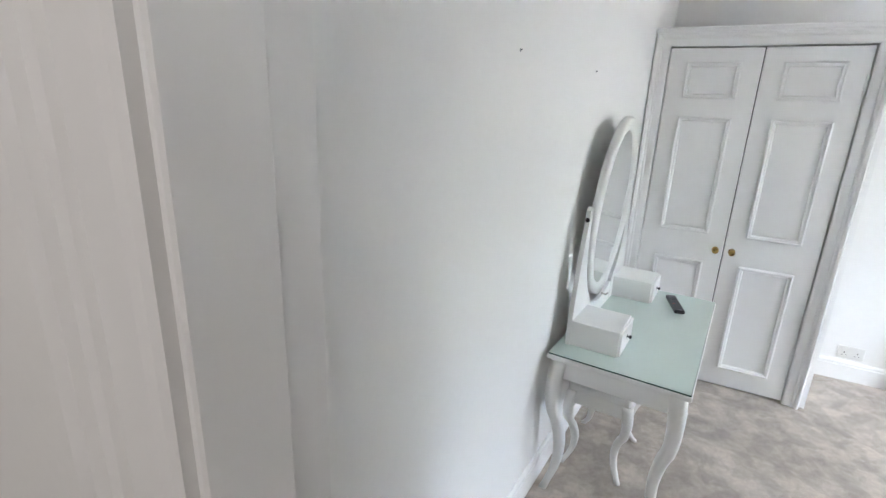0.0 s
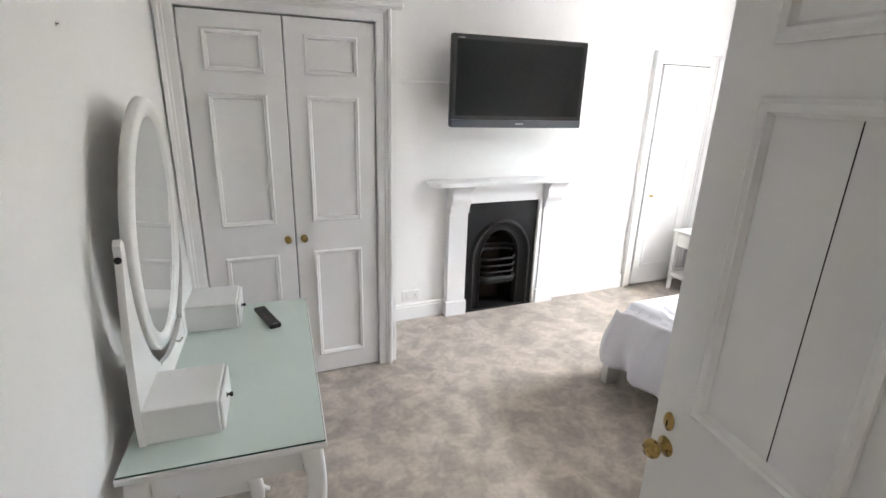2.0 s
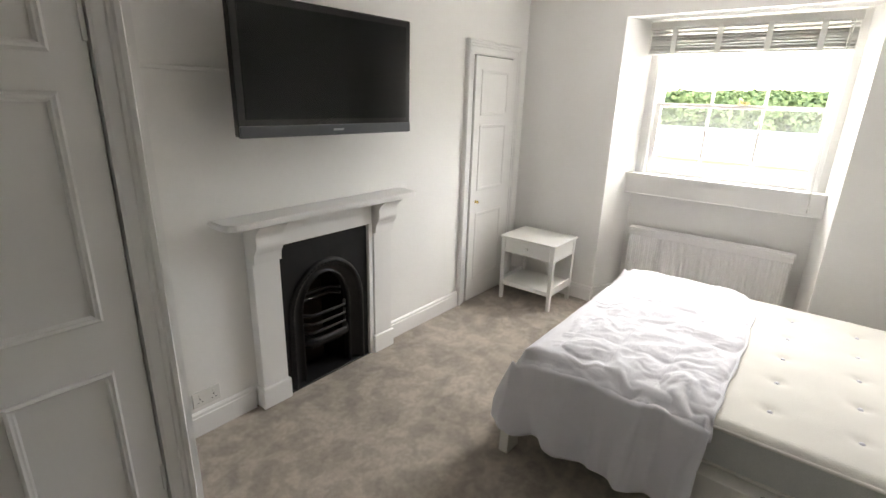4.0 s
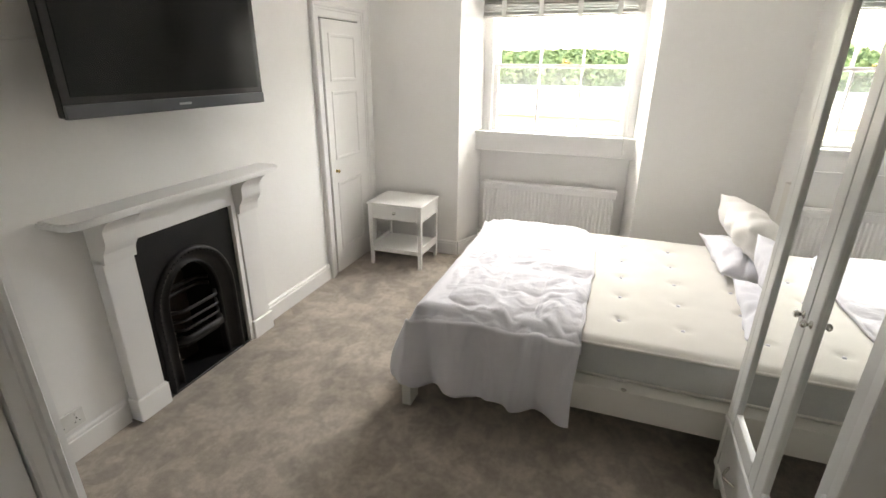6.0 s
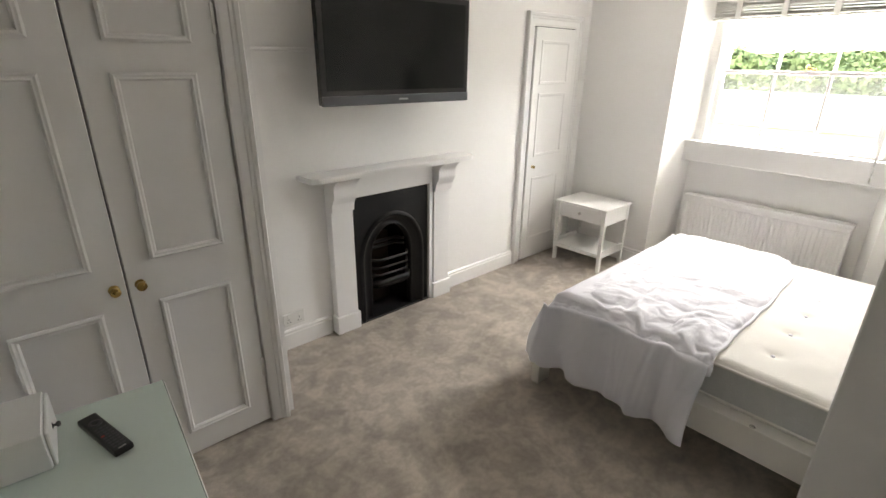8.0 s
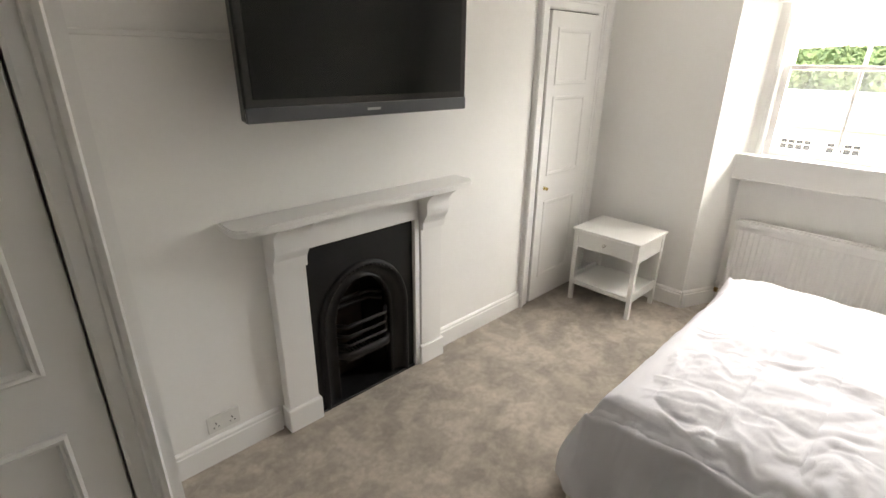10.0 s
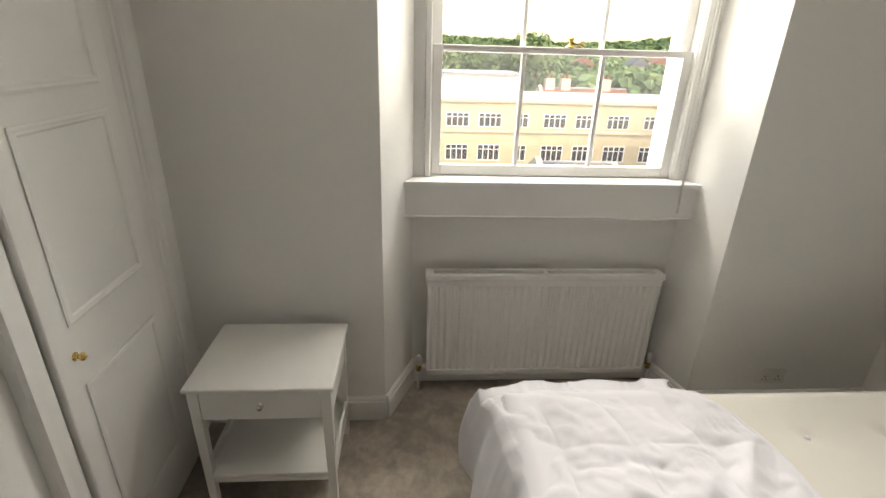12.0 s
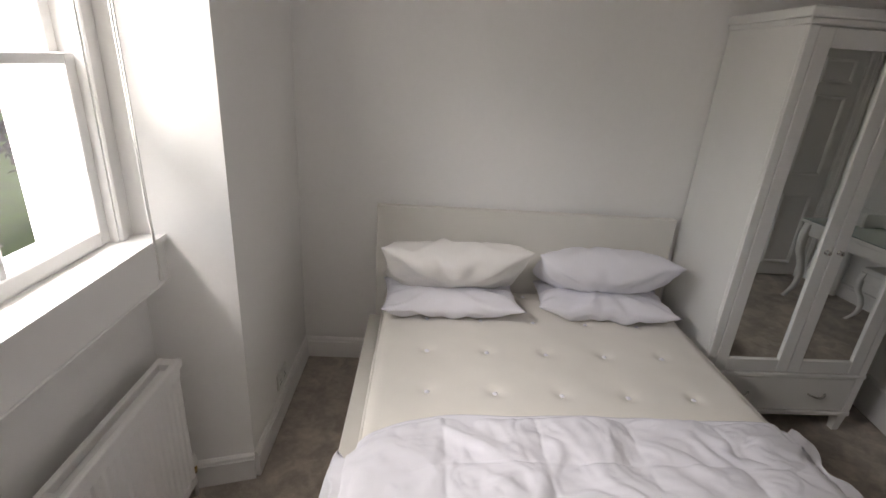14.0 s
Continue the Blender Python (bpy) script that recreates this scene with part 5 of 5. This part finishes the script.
def house(label, y0, y1, ex, ez, rx, rz, wallm, roofm, lights, lightglass, eave_wins=0, gable=False, rows=14, w=0.5):
    h = thing("terraced_house", label, "house", group="houses below the window")
    bm = prism(bmesh.new(), [(ex, GZ), (ex, ez - 0.02), (rx, rz - 0.06), (2 * rx - ex, ez - 0.02), (2 * rx - ex, GZ)], y0, y1, axis="y")
    part("wall", bm, wallm, h)
    ro = bmesh.new()
    slates(ro, ex - 0.25, ez - 0.11, rx, rz, y0, y1, rows, w)
    part("roof", ro, roofm, h)
    part("roof_back", prism(bmesh.new(), [(rx, rz), (2 * rx - ex, ez), (2 * rx - ex, ez - 0.1), (rx, rz - 0.1)], y0, y1, axis="y"), roofm, h)
    part("ridge", tube(bmesh.new(), [(rx, y0, rz + 0.03), (rx, y1, rz + 0.03)], 0.13, 8), LEAD, h)
    part("gutter", tube(bmesh.new(), [(ex - 0.33, y0, ez - 0.12), (ex - 0.33, y1, ez - 0.12)], 0.09, 8), FRAMEWHITE if not gable else LEAD, h)
    for t0, t1, a, b in lights:
        skylight(h, ex + (rx - ex) * t0, ez + (rz - ez) * t0, ex + (rx - ex) * t1, ez + (rz - ez) * t1, a, b, lightglass)
    for yy in ((y0, y1) if gable else (y1,)):
        cp = prism(bmesh.new(), [(ex - 0.45, ez - 0.2), (rx, rz + 0.42), (2 * rx - ex + 0.4, ez - 0.1), (2 * rx - ex + 0.4, ez - 0.6), (rx, rz - 0.3), (ex - 0.45, ez - 0.7)], yy - 0.22, yy + 0.22, axis="y")
        part("parapet", cp, CREAM if not gable else WHITEWALL, h)
    for k in range(eave_wins):
        yy = y0 + (y1 - y0) * (k + 0.5) / eave_wins
        window_unit(h, yy, ez - 2.6, 1.1, 1.1, ex, 1)
    return h


LIGHTGLASS = material("skylight_glass", (0.42, 0.52, 0.56), 0.15, vary=0.1, scale=0.8)
house("cream house with a weathered slate roof and two roof lights", -10.8, -5.2, 34.0, -7.6, 38.0, -6.0, CREAM, OLDSLATE, ((0.15, 0.55, -7.5, -6.4), (0.30, 0.72, -10.2, -9.1)), LIGHTGLASS, 2)
house("white house with a blue-grey slate roof and three narrow roof lights", -18.3, -11.0, 34.0, -7.8, 38.0, -6.3, WHITEWALL, SLATE, ((0.38, 0.72, -13.8, -13.2), (0.38, 0.72, -15.8, -15.2), (0.38, 0.72, -17.8, -17.2)), LIGHTGLASS, 0)
house("white gabled house with a pinkish tiled roof", -26.2, -18.7, 34.0, -6.95, 38.0, -5.6, WHITEWALL, PINKTILE, ((0.5, 0.85, -24.9, -24.1),), LIGHTGLASS, 2, gable=True)
house("white gabled house behind with a dark roof", -28.0, -20.6, 43.0, -6.9, 46.5, -5.4, WHITEWALL, SLATE, (), DARKWIN, 0, gable=True)
house("low outbuilding with a worn red tiled roof", -4.9, 0.6, 28.0, -7.5, 33.0, -6.2, CREAM, REDTILE, (), DARKWIN, 0, rows=10)
for ya, yb, xa, za in ((-18.2, -11.2, 31.2, -11.6), (-26.0, -18.8, 31.6, -11.2)):
    low = thing("lean_to", "low lean-to with a grey slate roof against a white house", "outbuilding", group="lean-tos")
    part("wall", one(xa + 0.2, 33.99, ya + 0.1, yb - 0.1, GZ + 0.45, za - 0.15), WHITEWALL, low)
    part("roof", slates(bmesh.new(), xa, za - 0.1, 33.98, za + 0.9, ya, yb, 8, 0.45), OLDSLATE, low)
house("house with a red tiled roof behind the stone building", -30.0, -16.0, 78.0, -6.0, 82.0, -3.9, CREAM, REDTILE, (), DARKWIN, 0, rows=8, w=1.0)
for cy in (-17.5, -20.0, -26.5):
    pots = thing("chimney_stack", "pale stone chimney stack with two clay pots", "chimney", group="chimney stacks")
    part("stack", one(81.4, 82.6, cy - 0.7, cy + 0.7, -4.6, -2.5), CREAM, pots)
    for y in (cy - 0.3, cy + 0.3):
        part("chimney_pot", lathe(bmesh.new(), [(0.2, 0), (0.17, 0.1), (0.15, 0.6), (0.18, 0.65), (0.12, 0.66)], pose(82.0, y, -2.5), 12), REDTILE, pots, "", True)


def tree(x, y, z, h, r, leafm, label, seed, n=900, leaf=0.55):
    rnd = random.Random(seed)
    t = thing("tree", label, "tree", group="trees")
    tr = bmesh.new()
    tube(tr, [(x, y, z - 0.3), (x + 0.1, y, z + h * 0.3), (x - 0.1, y + 0.1, z + h * 0.75)], [0.05 * h * 0.6, 0.035 * h * 0.6, 0.008 * h], 8)
    blobs = []
    for k in range(11):
        a = rnd.random() * 6.283
        rr = r * (0.2 + 0.55 * rnd.random())
        c = Vector((x + rr * math.cos(a), y + rr * math.sin(a), z + h * (0.35 + 0.5 * rnd.random())))
        blobs.append((c, r * (0.35 + 0.25 * rnd.random())))
        tube(tr, [(x, y, z + h * (0.25 + 0.03 * k)), tuple((Vector((x, y, z + h * 0.5)) + c) / 2), tuple(c)], [0.012 * h, 0.008 * h, 0.003 * h], 6)
    blobs.append((Vector((x, y, z + h * 0.82)), r * 0.45))
    part("trunk", tr, BARK, t)
    verts, faces = [], []
    for k in range(n):
        c, br = blobs[k % len(blobs)]
        d = Vector((rnd.gauss(0, 1), rnd.gauss(0, 1), rnd.gauss(0, 1))).normalized()
        p = c + d * br * (0.65 + 0.45 * rnd.random())
        a = Vector((rnd.gauss(0, 1), rnd.gauss(0, 1), rnd.gauss(0, 1))).normalized()
        b = d.cross(a).normalized() * leaf * (0.6 + 0.8 * rnd.random())
        a = (a + d * 0.3).normalized() * leaf * (0.6 + 0.8 * rnd.random())
        i0 = len(verts)
        verts += [p - a, p + b, p + a, p - b]
        faces.append((i0, i0 + 1, i0 + 2, i0 + 3))
    me = bpy.data.meshes.new("crown")
    me.from_pydata([tuple(v) for v in verts], [], faces)
    me.materials.append(leafm)
    o = new("crown", me)
    o.parent = t
    return t


tree(46, -32.5, GZ, 24.5, 7.5, PURPLELEAF, "large dark copper beech behind the houses", 3, 5200, 0.42)
tree(35, -39, GZ, 22.5, 7.0, PURPLELEAF, "dark copper beech beside the stone building", 4, 2600, 0.5)
rt = random.Random(11)
for k in range(15):
    az = radians(-14 + 34 * k / 14 + rt.uniform(-1, 1))
    d = rt.uniform(92, 118)
    tree(5 + d * math.cos(az), 4 + d * math.sin(az), GZ, rt.uniform(18.0, 22.0), rt.uniform(4.8, 7.2), LEAF, "leafy green tree behind the stone building", 20 + k, 3600, 0.42)
# woods on the hill
rw = random.Random(5)
verts, faces = [], []
for k in range(7000):
    az = radians(rw.uniform(-60, 30))
    d = rw.uniform(190, 640)
    x, y = 5 + d * math.cos(az), 4 + d * math.sin(az)
    z = land(x, y)
    rr = rw.uniform(3.0, 5.5)
    for q in range(12):
        dv_ = Vector((rw.gauss(0, 1), rw.gauss(0, 1), abs(rw.gauss(0, 1)) + 0.3)).normalized()
        p = Vector((x, y, z + rr * 0.8)) + dv_ * rr * 0.8
        a = Vector((rw.gauss(0, 1), rw.gauss(0, 1), rw.gauss(0, 1))).normalized() * rr * 0.5
        b = dv_.cross(a).normalized() * rr * 0.5
        i0 = len(verts)
        verts += [tuple(p - a), tuple(p + b), tuple(p + a), tuple(p - b)]
        faces.append((i0, i0 + 1, i0 + 2, i0 + 3))
me = bpy.data.meshes.new("hill_woods")
me.from_pydata(verts, [], faces)
me.materials.append(LEAF)
tagged(new("hill_woods", me), "dense green woods covering the distant hill", "woods", kind="stuff")
for k, (az, d) in enumerate(((-24.5, 260), (-26.5, 268), (-15, 240), (-19, 250), (-8, 235))):
    x, y = 5 + d * math.cos(radians(az)), 4 + d * math.sin(radians(az))
    vz = land(x, y)
    vh = thing("hillside_house", "white house among the trees on the hillside", "house", group="houses on the hill")
    part("wall", one(x, x + 9, y - 5, y + 5, vz - 1, vz + 8), WHITEWALL, vh)
    part("roof", prism(bmesh.new(), [(y - 5.6, vz + 8), (y, vz + 12), (y + 5.6, vz + 8)], x - 0.5, x + 9.5, axis="x"), REDTILE if k % 2 else SLATE, vh)
